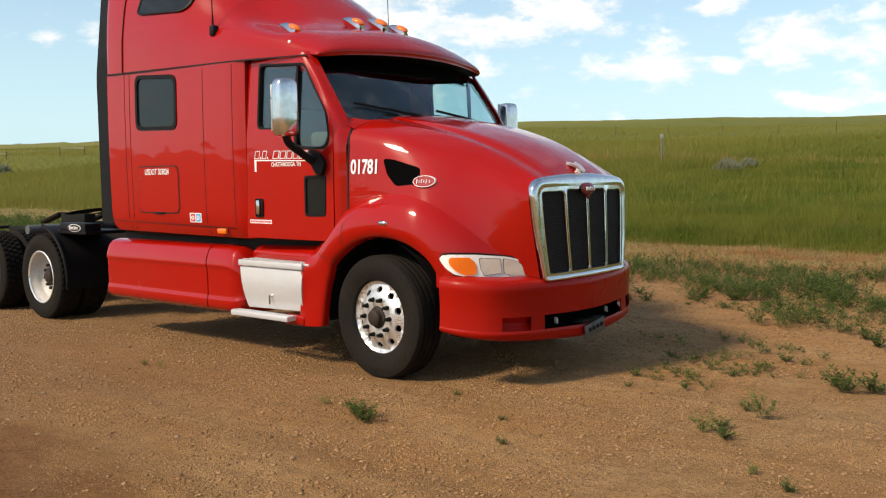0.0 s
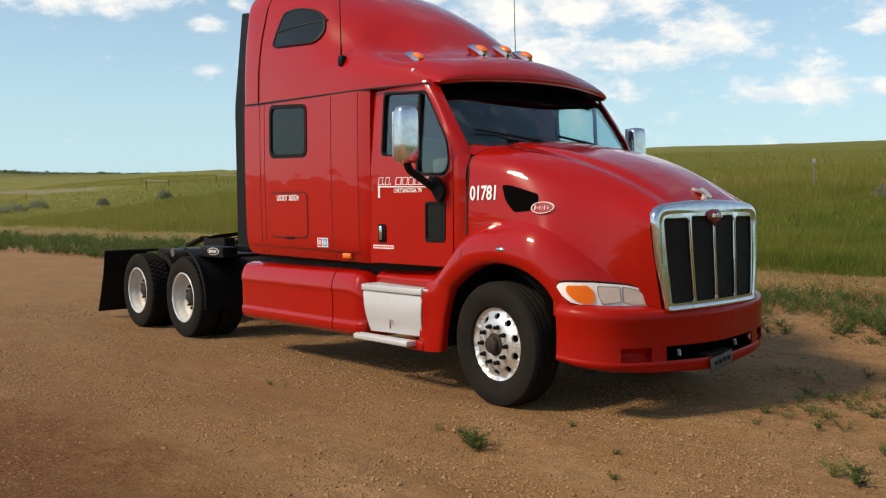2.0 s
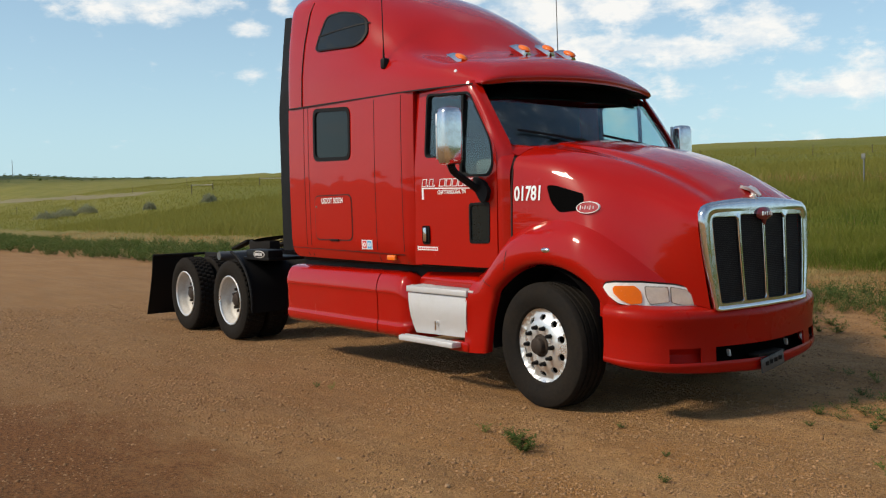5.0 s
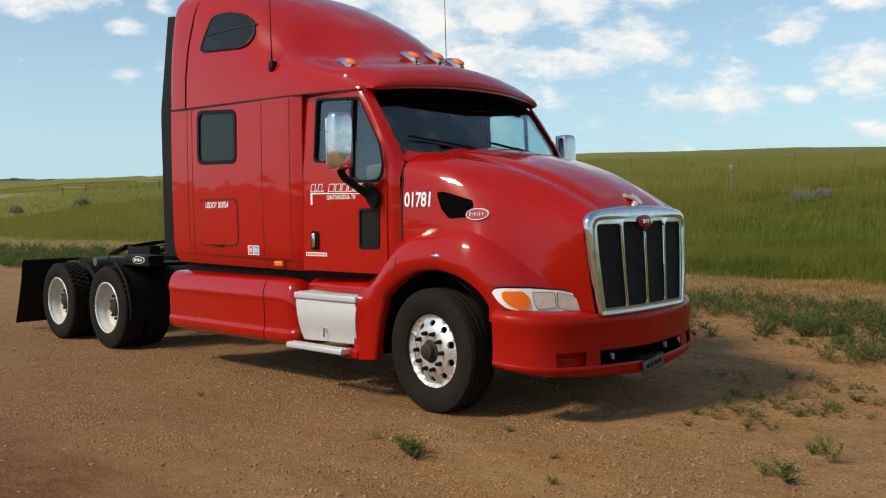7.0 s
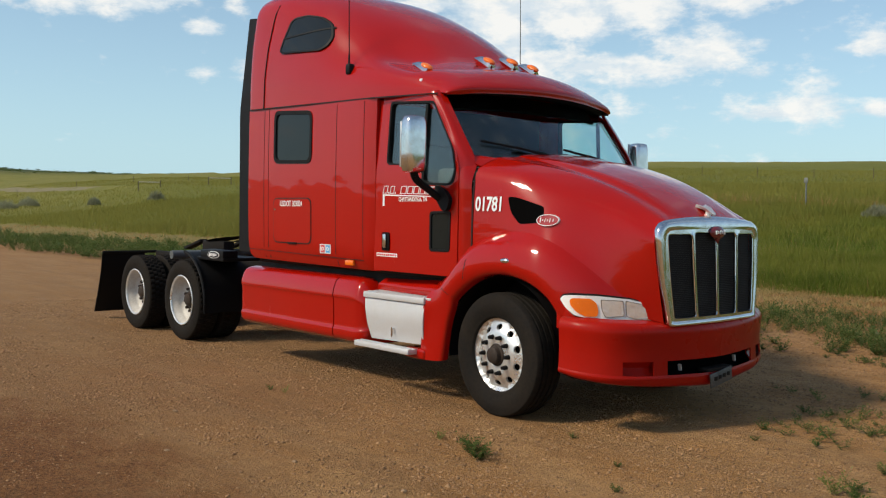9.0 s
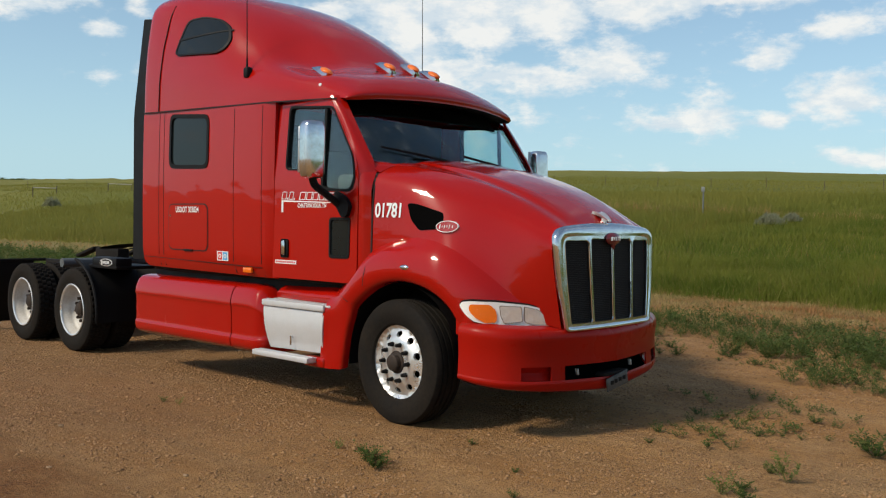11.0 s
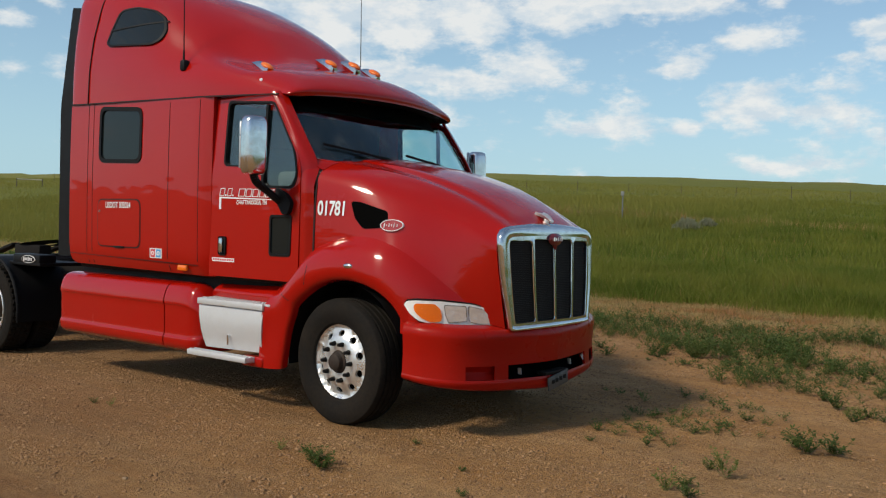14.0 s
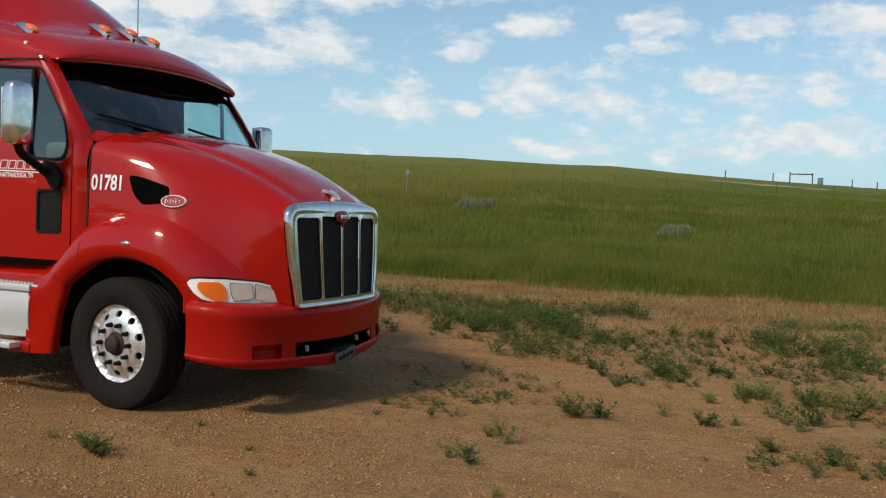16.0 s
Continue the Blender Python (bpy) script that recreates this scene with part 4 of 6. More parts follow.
for s in (False, True):
    b = skin(FEND, 5, 4, 0.012)
    part("fender", flip(b) if s else b, RED_BRUSHED, truck, "rounded red front fender")
    bm = bmesh.new()                                      # ledge that carries on under the step
    box(bm, (-0.86, -1.13, 0.415), (0.26, 0.16, 0.085), 0.02, 3)
    part("fender_ledge", flip(bm) if s else bm, RED, truck)
    # dark arch liner
    bm = bmesh.new()
    arc = [(0.06 + 0.60 * math.cos(a), 0.52 + 0.60 * math.sin(a)) for a in np.linspace(math.pi * 1.05, -0.1, 18)]
    sheet(bm, np.array([[(x, y, z) for x, z in arc] for y in (-1.10, -0.62)]))
    sheet(bm, np.array([[(x, -0.62, z), (x * 0.9, -0.62, 0.5)] for x, z in arc]))
    part("arch_liner", flip(bm) if s else bm, BLACK, truck)
    bm = bmesh.new()
    bmesh.ops.create_uvsphere(bm, u_segments=16, v_segments=8, radius=1.0, matrix=pose(0.17, -1.178, 1.25) @ Matrix.Diagonal((0.05, 0.022, 0.022, 1)))
    part("fender_marker", flip(bm) if s else bm, CHROME, truck, "small chrome side marker")

    for line in ([(-0.30, 1.08), (-0.292, 1.08), (-0.268, 1.20), (-0.262, 1.32), (-0.270, 1.32), (-0.276, 1.20)],
                 [(-0.56, 0.985), (-0.40, 0.905), (-0.398, 0.911), (-0.558, 0.991)]):
        fend_y = lookup(net(FEND, 10, 8))
        b = panel(line, (), fend_y, 0.004, 0.05, push=-0.002)
        part("panel_gap", flip(b) if s else b, SEAM, truck)

# bumper
GREY_PLATE = material("weathered_plate", (0.12, 0.12, 0.115), 0.5, 0.3, (0.05, 0.045, 0.04), 12.0, 60.0, 0.9)
PLAN = [(0.69, -1.13), (0.86, -1.11), (1.05, -1.0), (1.175, -0.77), (1.25, -0.43), (1.285, 0)]


def bumper_band(levels):
    st = []
    for k, (px, py) in enumerate(PLAN):
        r = Vector((px, py, 0)).normalized() if k else Vector((0.2, -1, 0)).normalized()
        f = k / (len(PLAN) - 1)
        st.append([(px + r.x * o, py + r.y * o, z0 + (z1 - z0) * f) for z0, z1, o in levels])
    st = np.array(st)
    other = st[:-1][::-1] * (1, -1, 1)
    return np.concatenate([st, other])


bumper = part("bumper", skin(bumper_band([(0.885, 0.835, -0.10), (0.865, 0.815, -0.025), (0.838, 0.790, 0.004), (0.80, 0.750, 0.014), (0.735, 0.690, 0.008),
                                          (0.66, 0.615, 0.003), (0.59, 0.552, 0.004)]), 6, 4, 0.012), RED_PLASTIC, truck,
              "dull red plastic front bumper")
part("bumper_lower_lip", skin(bumper_band([(0.505, 0.442, 0.010), (0.488, 0.410, 0.016), (0.468, 0.362, 0.004), (0.458, 0.338, -0.03), (0.462, 0.340, -0.10)]), 6, 4, 0.012),
     RED_PLASTIC, bumper)
# near-black sheet behind the slot: the recess's shade put into its colour
part("bumper_recess_shade", skin(bumper_band([(0.68, 0.64, -0.07), (0.60, 0.56, -0.11), (0.53, 0.47, -0.12), (0.44, 0.36, -0.07)]), 6, 3, 0.01), VOID, bumper)
mid = net(bumper_band([(0.59, 0.552, 0.004), (0.55, 0.497, 0.006), (0.505, 0.442, 0.010)]), 8, 3)
n = len(mid)
for a, b in ((0, 19), (26, 29), (n - 1 - 29, n - 1 - 26), (n - 1 - 19, n - 1)):
    bm = bmesh.new()
    sheet(bm, mid[a:b + 1])
    bmesh.ops.recalc_face_normals(bm, faces=bm.faces)
    bmesh.ops.solidify(bm, geom=bm.faces[:], thickness=0.012)
    part("bumper_pillar", bm, RED_PLASTIC, bumper)
deep = net(bumper_band([(0.592, 0.554, -0.02), (0.55, 0.497, -0.055), (0.503, 0.440, -0.02)]), 8, 3)
for a, b in ((18, 27), (n - 1 - 27, n - 1 - 18)):
    bm = bmesh.new()
    sheet(bm, deep[a:b + 1])
    bmesh.ops.recalc_face_normals(bm, faces=bm.faces)
    bmesh.ops.solidify(bm, geom=bm.faces[:], thickness=0.012)
    part("lamp_recess", bm, RED_PLASTIC, bumper)
bm = bmesh.new()
box(bm, (1.318, 0.0, 0.400), (0.012, 0.29, 0.105), 0.004, m=Matrix.Rotation(radians(9), 4, "X"))
plate = part("number_plate", bm, GREY_PLATE, truck, "weathered front plate")
for k in range(4):
    bm = bmesh.new()
    box(bm, (1.325, -0.080 + k * 0.056, 0.395 + k * 0.008), (0.004, 0.040, 0.030))
    part("plate_bar", bm, DARK, plate)
bm = bmesh.new()
box(bm, (1.27, 0.0, 0.462), (0.09, 0.34, 0.025), 0.006)
part("plate_bracket", bm, DARK, truck)

for y in (-0.40, 0.34):
    bm = bmesh.new()
    box(bm, (1.22, y, 0.50), (0.03, 0.010, 0.05), 0.004, m=Matrix.Rotation(radians(12), 4, "X"))
    part("tow_eye", bm, STEP_ALU, bumper, "bright steel tow eye in the bumper slot")

# grille
def grille_place(y, z):
    return (1.280 - 0.036 * (y / 0.60) ** 2 - 0.047 * max(0.0, z - 0.82), y, z)


def grille_panel(outline, holes, thick, push, step=0.08):
    bm = panel(outline, holes, 0.0, 0.001, step)
    for v in bm.verts:
        back_face = v.co.y > 0.0005
        x, y, z = grille_place(v.co.x, v.co.z)
        v.co = (x + push - (thick if back_face else 0.0), y, z)
    return bm


def cell_width(z):
    return 0.535 + 0.055 * min(1.0, (z - 0.86) / 0.45)


def cell_edges(k, z):
    """Left and right edge of one of the four grille openings, as y."""
    w = cell_width(z) * 2
    return -w / 2 + k * w / 4 + 0.008, -w / 2 + (k + 1) * w / 4 - 0.008


cells = []
for k in range(4):
    top = 1.478 if k in (0, 3) else 1.490
    (a0, b0), (a1, b1), (a2, b2) = (cell_edges(k, z) for z in (0.862, 1.15, top))
    cells.append(rounded([(a0, 0.862), (b0, 0.862), (b1, 1.15), (b2, top), (a2, top), (a1, 1.15)], [0.03, 0.03, 0.2, 0.04, 0.04, 0.2]))
# the shell: a flat rim round the openings, rolled back to the hood on all sides
HALF_IN = [(0, 0.846), (-0.40, 0.846), (-0.535, 0.848), (-0.552, 0.870), (-0.575, 1.0), (-0.600, 1.16), (-0.605, 1.40), (-0.598, 1.455), (-0.57, 1.492), (-0.50, 1.506), (-0.30, 1.512), (0, 1.514)]
HALF_OUT = [(1.268, 0, 0.812), (1.254, -0.40, 0.812), (1.236, -0.560, 0.813), (1.228, -0.588, 0.86), (1.218, -0.618, 1.0), (1.205, -0.655, 1.16), (1.194, -0.683, 1.40),
            (1.190, -0.682, 1.48), (1.188, -0.655, 1.535), (1.186, -0.58, 1.577), (1.192, -0.30, 1.604), (1.197, 0, 1.614)]
inner_rim = [Vector(grille_place(y, z)) for y, z in HALF_IN]
inner_rim += [Vector((p.x, -p.y, p.z)) for p in reversed(inner_rim[1:-1])]
outer_rim = [Vector(p) for p in HALF_OUT]
outer_rim += [Vector((p.x, -p.y, p.z)) for p in reversed(outer_rim[1:-1])]
loops = []
for u, swell in ((0.0, 0.0), (0.15, 0.007), (0.4, 0.017), (0.7, 0.016), (0.9, 0.006), (1.0, -0.006), (1.0, -0.03)):
    loop = []
    for p, q in zip(inner_rim, outer_rim):
        away = Vector((0, p.y, (p.z - 1.2) * 1.2)).normalized()
        m = p.lerp(q, u) + Vector((1, 0, 0)) * swell + away * swell * 0.7
        loop.append(tuple(m - Vector((0.03, 0, 0)) if swell == -0.03 else m))
    loop = np.array(loop)
    loops.append(spline(np.vstack([loop, loop[:1]]), 4)[:-1])
bm = bmesh.new()
sheet(bm, np.array(loops), close=True)
rim_line = [(p[1], p[2]) for p in loops[0]]
face = panel(rim_line, cells, 0.0, 0.001, 0.05)
for v in face.verts:
    back_face = v.co.y > 0.0005
    x, y, z = grille_place(v.co.x, v.co.z)
    bar = 0.006 if abs(y) < 0.45 and 0.87 < z < 1.47 else 0.0
    v.co = (x + bar - (0.03 if back_face else 0.0), y, z)
shell = part("grille_surround", bm, CHROME, truck, "polished chrome grille shell, dulled by dust", angle=60)
part("grille_face", face, CHROME, shell, "chrome face with three upright bars")
back = grille_panel(rounded([(-0.54, 0.85), (0.54, 0.85), (0.59, 1.16), (0.59, 1.50), (-0.59, 1.50), (-0.59, 1.16)], 0.02), (), 0.01, -0.045)
mesh_back = part("grille_mesh", back, BLACK, truck, "dark perforated grille screen")
for k in range(4):                                        # fine horizontal slats in each opening
    bm = bmesh.new()
    for i in range(46):
        z = 0.866 + i * 0.0135
        p = [Vector(grille_place(y, z)) + Vector((-0.024, 0, 0)) for y in cell_edges(k, z)]
        d = p[1] - p[0]
        box(bm, (p[0] + p[1]) / 2, (0.010, d.length, 0.0075), m=d.to_track_quat("Y", "Z").to_matrix().to_4x4())
    part("grille_slats", bm, MESH, mesh_back)
for c in cells:
    bm = bmesh.new()
    tube(bm, [tuple(Vector(grille_place(y, z)) + Vector((-0.004, 0, 0))) for y, z in c + c[:1]], 0.0055, 6, 1)
    part("cell_lip", bm, CHROME, shell, "bright pressed lip of the grille opening")
bm = bmesh.new()
bmesh.ops.create_uvsphere(bm, u_segments=20, v_segments=10, radius=1.0, matrix=pose(1.255, 0, 1.487) @ Matrix.Diagonal((0.03, 0.098, 0.050, 1)))
rod(bm, (1.252, 0, 1.455), (1.260, 0, 1.405), 0.030, 0.006, 12)
badge = part("grille_badge", bm, EMBLEM, truck, "dark red oval badge")
for k, w in enumerate((0.02, 0.014, 0.016, 0.012, 0.02)):
    bm = bmesh.new()
    box(bm, (1.284, -0.055 + k * 0.027, 1.489), (0.006, w * 0.8, 0.03 if k % 2 == 0 else 0.022), 0.001)
    part("badge_bar", bm, BEZEL, badge)
bm = bmesh.new()                                          # hood ornament: a swept wing on a stalk
wing = np.array([[(1.105, -0.062, 1.702), (1.12, 0.0, 1.688), (1.105, 0.062, 1.702)],
                 [(1.17, -0.042, 1.672), (1.18, 0.0, 1.684), (1.17, 0.042, 1.672)],
                 [(1.232, -0.010, 1.620), (1.238, 0.0, 1.630), (1.232, 0.010, 1.620)]])
sheet(bm, net(wing, 4, 4))
bmesh.ops.recalc_face_normals(bm, faces=bm.faces)
bmesh.ops.solidify(bm, geom=bm.faces[:], thickness=0.022)
rod(bm, (1.165, 0, 1.595), (1.175, 0, 1.675), 0.024, 0.018, 10)
part("hood_ornament", bm, ALU, truck, "small chrome wing ornament")

# headlights, laid on the corner between fender and bumper
def corner(s, z):
    """A place on the front corner: s from 0 at the wheel to 1 at the grille."""
    p = spline([(0.62, -1.10), (0.75, -1.07), (0.88, -0.95), (1.00, -0.79), (1.10, -0.62)], 8)
    k = min(max(s, 0), 1) * (len(p) - 1)
    i = min(int(k), len(p) - 2)
    q = p[i] * (1 - (k - i)) + p[i + 1] * (k - i)
    return Vector((q[0] + 0.012, q[1] - 0.008, z - 0.0))


def lamp_panel(outline, thick, push, holes=()):
    bm = panel(outline, holes, 0.0, 0.001, 0.06)
    for v in bm.verts:
        deep = v.co.y > 0.0005
        s, z = v.co.x, v.co.z
        p, q = corner(s, z), corner(s + 0.02, z)
        d = (q - p).normalized() if s < 0.98 else (p - corner(s - 0.02, z)).normalized()
        nrm = Vector((-d.y, d.x, 0)) * -1
        if nrm.dot(Vector((1, -1, 0))) < 0:
            nrm = -nrm
        v.co = p + nrm * (push - (thick if deep else 0.0))
    return bm


L_OUT = rounded([(0.075, 0.995), (0.12, 1.022), (0.24, 1.030), (0.50, 1.026), (0.79, 1.004), (0.925, 0.978), (1.00, 0.922), (1.036, 0.866), (1.02, 0.848), (0.90, 0.843), (0.58, 0.855), (0.40, 0.866), (0.28, 0.884), (0.165, 0.935)], 0.02)
L_AMB = rounded([(0.216, 0.985), (0.24, 1.008), (0.435, 1.007), (0.49, 0.972), (0.507, 0.920), (0.500, 0.880), (0.396, 0.875), (0.30, 0.908), (0.235, 0.950)], 0.02)
L_LOW = rounded([(0.530, 0.998), (0.725, 0.990), (0.738, 0.885), (0.575, 0.873), (0.543, 0.925)], 0.015)
L_HIGH = rounded([(0.757, 0.990), (0.895, 0.968), (0.978, 0.912), (1.010, 0.862), (0.850, 0.861), (0.765, 0.882)], 0.015)
FACE = rounded([(0.0, 0.78), (1.12, 0.78), (1.12, 0.90), (1.03, 0.935), (0.93, 0.99), (0.79, 1.016), (0.45, 1.036), (0.1, 1.034), (0.0, 1.01)], 0.01)
for s in (False, True):
    turn = flip if s else (lambda b: b)
    part("headlight_corner", turn(lamp_panel(FACE, 0.02, -0.012)), RED, truck)
    h = part("headlight", turn(lamp_panel(L_OUT, 0.03, 0.012)), BEZEL, truck, "swept headlight with amber indicator and clear lenses")
    part("headlight_seal", turn(lamp_panel([((u - 0.48) * 1.03 + 0.48, (z - 0.925) * 1.12 + 0.925) for u, z in L_OUT], 0.03, 0.004)), BLACK, h)
    part("indicator", turn(lamp_panel(L_AMB, 0.01, 0.02)), AMBER, h, "orange indicator lens")
    for loop, k in ((L_LOW, 1.06), (L_HIGH, 1.05)):
        cx, cz = sum(p[0] for p in loop) / len(loop), sum(p[1] for p in loop) / len(loop)
        part("lens_edge", turn(lamp_panel([((u - cx) * k + cx, (z - cz) * k + cz) for u, z in loop], 0.004, 0.0155)), IRON, h)
    part("low_beam", turn(lamp_panel(L_LOW, 0.01, 0.019)), LAMP, h)
    part("high_beam", turn(lamp_panel(L_HIGH, 0.01, 0.019)), LAMP, h)


# wheels
def tyre(bm, c, wide=0.14, lugs=False):
    prof = [(0.285, -0.10), (0.30, -0.118), (0.33, -0.128), (0.375, wide * -1.03), (0.41, -wide * 1.01), (0.448, -wide * 0.97), (0.470, -wide * 0.90), (0.480, -wide * 0.80)]
    if not lugs:
        for g0 in (-0.55, -0.2, 0.2, 0.55):
            y = g0 * wide
            prof += [(0.486, y - 0.010), (0.473, y - 0.007), (0.473, y + 0.007), (0.486, y + 0.010)]
    back_side = [(r, -y) for r, y in reversed(prof[:8])]
    if not lugs:
        return lathe(bm, prof + back_side, 64, c)
    seg = 44 * 3                                          # rows of tread blocks with grooves between them
    rows = [[(r, y)] * seg for r, y in prof]
    for k, y in enumerate((-0.60, -0.20, 0.20, 0.60)):
        for yy, top in ((y - 0.185, False), (y - 0.17, True), (y + 0.17, True), (y + 0.185, False)):
            rows.append([(0.488 if top and (i + k) % 3 else 0.470, yy * wide) for i in range(seg)])
    rows += [[(r, y)] * seg for r, y in back_side]
    ang = np.linspace(0, 2 * np.pi, seg, endpoint=False)
    sheet(bm, np.array([[(c[0] + r * np.cos(a), c[1] + y, c[2] + r * np.sin(a)) for (r, y), a in zip(row, ang)] for row in rows]), close=True)
    return bm


def steer_wheel(side):
    turn = flip if side > 0 else (lambda b: b)
    c = (0.0, -1.0, 0.508)
    holes = [ring((0.218 * math.cos(a), 0.218 * math.sin(a)), 0.024, 0.030, 12, a) for a in (2 * math.pi * i / 10 + 0.3 for i in range(10))]

    def dish(x, z):
        r = math.hypot(x, z)
        return float(np.interp(r, [0.09, 0.12, 0.175, 0.20, 0.25, 0.268, 0.285, 0.298], [-1.118, -1.122, -1.118, -1.105, -1.075, -1.072, -1.098, -1.100]))
    bm = panel(ring((0, 0), 0.298, 0.298, 64), [ring((0, 0), 0.09, 0.09, 24)] + holes, dish, 0.02, 0.045)
    for v in bm.verts:
        v.co.z += c[2]
    w = part("front_wheel", turn(bm), ALU, truck, "polished aluminium front wheel with ten round holes", angle=50)
    part("tyre", turn(tyre(bmesh.new(), c)), RUBBER, w, "dusty black ribbed tyre", angle=30)
    bm = bmesh.new()
    lathe(bm, [(0.0, -1.175), (0.045, -1.175), (0.062, -1.165), (0.066, -1.13), (0.085, -1.125), (0.092, -1.10)], 24, (0, 0, c[2]))
    part("hub", turn(bm), IRON, w, "dark oily hub")
    bm = bmesh.new()
    lathe(bm, [(0.295, -1.06), (0.285, -0.95), (0.25, -0.9), (0.0, -0.9)], 32, (0, 0, c[2]))
    part("rim_back", turn(bm), DARK, w)
    for i in range(10):
        a = 2 * math.pi * i / 10
        bm = bmesh.new()
        rod(bm, (0.143 * math.cos(a), -1.11, c[2] + 0.143 * math.sin(a)), (0.143 * math.cos(a), -1.165, c[2] + 0.143 * math.sin(a)), 0.021, 0.013, 8)
        part("lug_nut", turn(bm), BLACK, w)
    # the front wheels stand turned a little
    w.matrix_world = pose(0.045, side * 1.0, 0, 0, 0, -4) @ pose(0, -side * 1.0, 0)


def drive_wheel(x, side):
    turn = flip if side > 0 else (lambda b: b)
    c = (x, -1.06, 0.508)
    bm = bmesh.new()
    lathe(bm, [(0.285, -1.155), (0.298, -1.175), (0.302, -1.185), (0.292, -1.188), (0.280, -1.17), (0.272, -1.135), (0.262, -1.125), (0.258, -1.085), (0.245, -1.06),
               (0.205, -1.045), (0.18, -1.035), (0.12, -1.033)], 56, (x, 0, c[2]))
    w = part("drive_wheel", turn(bm), WHITE_RIM, truck, "white deep-dished rear wheel", angle=50)
    bm = bmesh.new()
    lathe(bm, [(0.300, -1.180), (0.305, -1.190), (0.296, -1.195), (0.284, -1.190), (0.280, -1.178)], 56, (x, 0, c[2]))
    part("rim_edge", turn(bm), ALU, w, "worn bright rim edge")
    part("tyre", turn(tyre(bmesh.new(), c, 0.138, True)), RUBBER, w, "black block-tread drive tyre", angle=30)
    part("inner_tyre", turn(tyre(bmesh.new(), (x, -0.74, 0.508), 0.138, True)), RUBBER, w, "black block-tread drive tyre", angle=30)
    bm = bmesh.new()
    lathe(bm, [(0.0, -1.125), (0.055, -1.125), (0.075, -1.112), (0.082, -1.08), (0.105, -1.075), (0.118, -1.03)], 24, (x, 0, c[2]))
    part("hub", turn(bm), IRON, w, "rusty hub")
    for i in range(10):
        a = 2 * math.pi * (i + 0.3) / 10
        bm = bmesh.new()
        rod(bm, (x + 0.140 * math.cos(a), -1.03, c[2] + 0.140 * math.sin(a)), (x + 0.140 * math.cos(a), -1.085, c[2] + 0.140 * math.sin(a)), 0.021, 0.017, 8)
        part("lug_nut", turn(bm), IRON, w)
    bm = bmesh.new()
    lathe(bm, [(0.26, -1.03), (0.27, -0.6), (0.0, -0.6)], 24, (x, 0, c[2]))
    part("rim_back", turn(bm), DARK, w)


for side in (-1, 1):
    steer_wheel(side)
    for x in (-5.31, -6.68):
        drive_wheel(x, side)

# chassis
for y in (-0.43, 0.43):
    bm = bmesh.new()
    box(bm, (-3.45, y, 0.87), (8.4, 0.09, 0.27), 0.01)
    part("chassis_rail", bm, DARK, truck, "black frame rail")
for x in (-7.6, -6.0, -4.5, -2.5, -0.8):
    bm = bmesh.new()
    box(bm, (x, 0, 0.86), (0.12, 0.8, 0.2), 0.01)
    part("cross_member", bm, DARK, truck)
for x in (0.0, -5.31, -6.68):
    bm = bmesh.new()
    rod(bm, (x, -0.9, 0.5), (x, 0.9, 0.5), 0.07, seg=12)
    if x < -1:
        bmesh.ops.create_uvsphere(bm, u_segments=16, v_segments=10, radius=0.22, matrix=pose(x, 0.05, 0.52))
    part("axle", bm, DARK, truck)
bm = bmesh.new()
box(bm, (0.35, 0, 0.85), (1.3, 0.85, 0.75), 0.08)
part("engine_block", bm, DARK, truck)
bm = bmesh.new()
box(bm, (-1.6, 0, 0.78), (2.4, 1.3, 0.35), 0.05)
part("gearbox", bm, DARK, truck)
for y in (-0.88, 0.88):
    bm = bmesh.new()
    rod(bm, (-3.6, y, 0.70), (-1.75, y, 0.70), 0.30, seg=24)
    part("fuel_tank", bm, DARK, truck)

# black filler strips, added so the gap below the cab looks dark
for y in (-0.98, 0.98):
    bm = bmesh.new()
    box(bm, (-2.2, y, 1.02), (3.1, 0.04, 0.22), 0.01)
    part("dark_gap_filler", bm, BLACK, truck)

# coupling plate with its ramps
bm = bmesh.new()
plate_out = [(0.46 * math.cos(a), 0.46 * math.sin(a)) for a in np.linspace(math.radians(12), math.radians(348), 40)] + [(0.30, -0.05), (0.12, -0.05), (0.06, 0.0), (0.12, 0.05), (0.30, 0.05)]
vs = [bm.verts.new((-6.0 - u, v, 1.22 - 0.13 * u)) for u, v in plate_out]
bm.faces.new(vs)
bmesh.ops.solidify(bm, geom=bm.faces[:], thickness=0.07)
fw = part("fifth_wheel", bm, DARK, truck, "greasy black coupling plate with ramps", smooth=False)
for y in (-0.34, 0.34):
    bm = bmesh.new()
    box(bm, (-6.0, y, 1.10), (0.6, 0.16, 0.20), 0.02)
    part("plate_bracket", bm, DARK, fw)
    bm = bmesh.new()
    box(bm, (-6.65, y, 1.13), (0.5, 0.12, 0.04), 0.01, m=Matrix.Rotation(radians(-14), 4, "Y"))
    part("ramp", bm, DARK, fw)

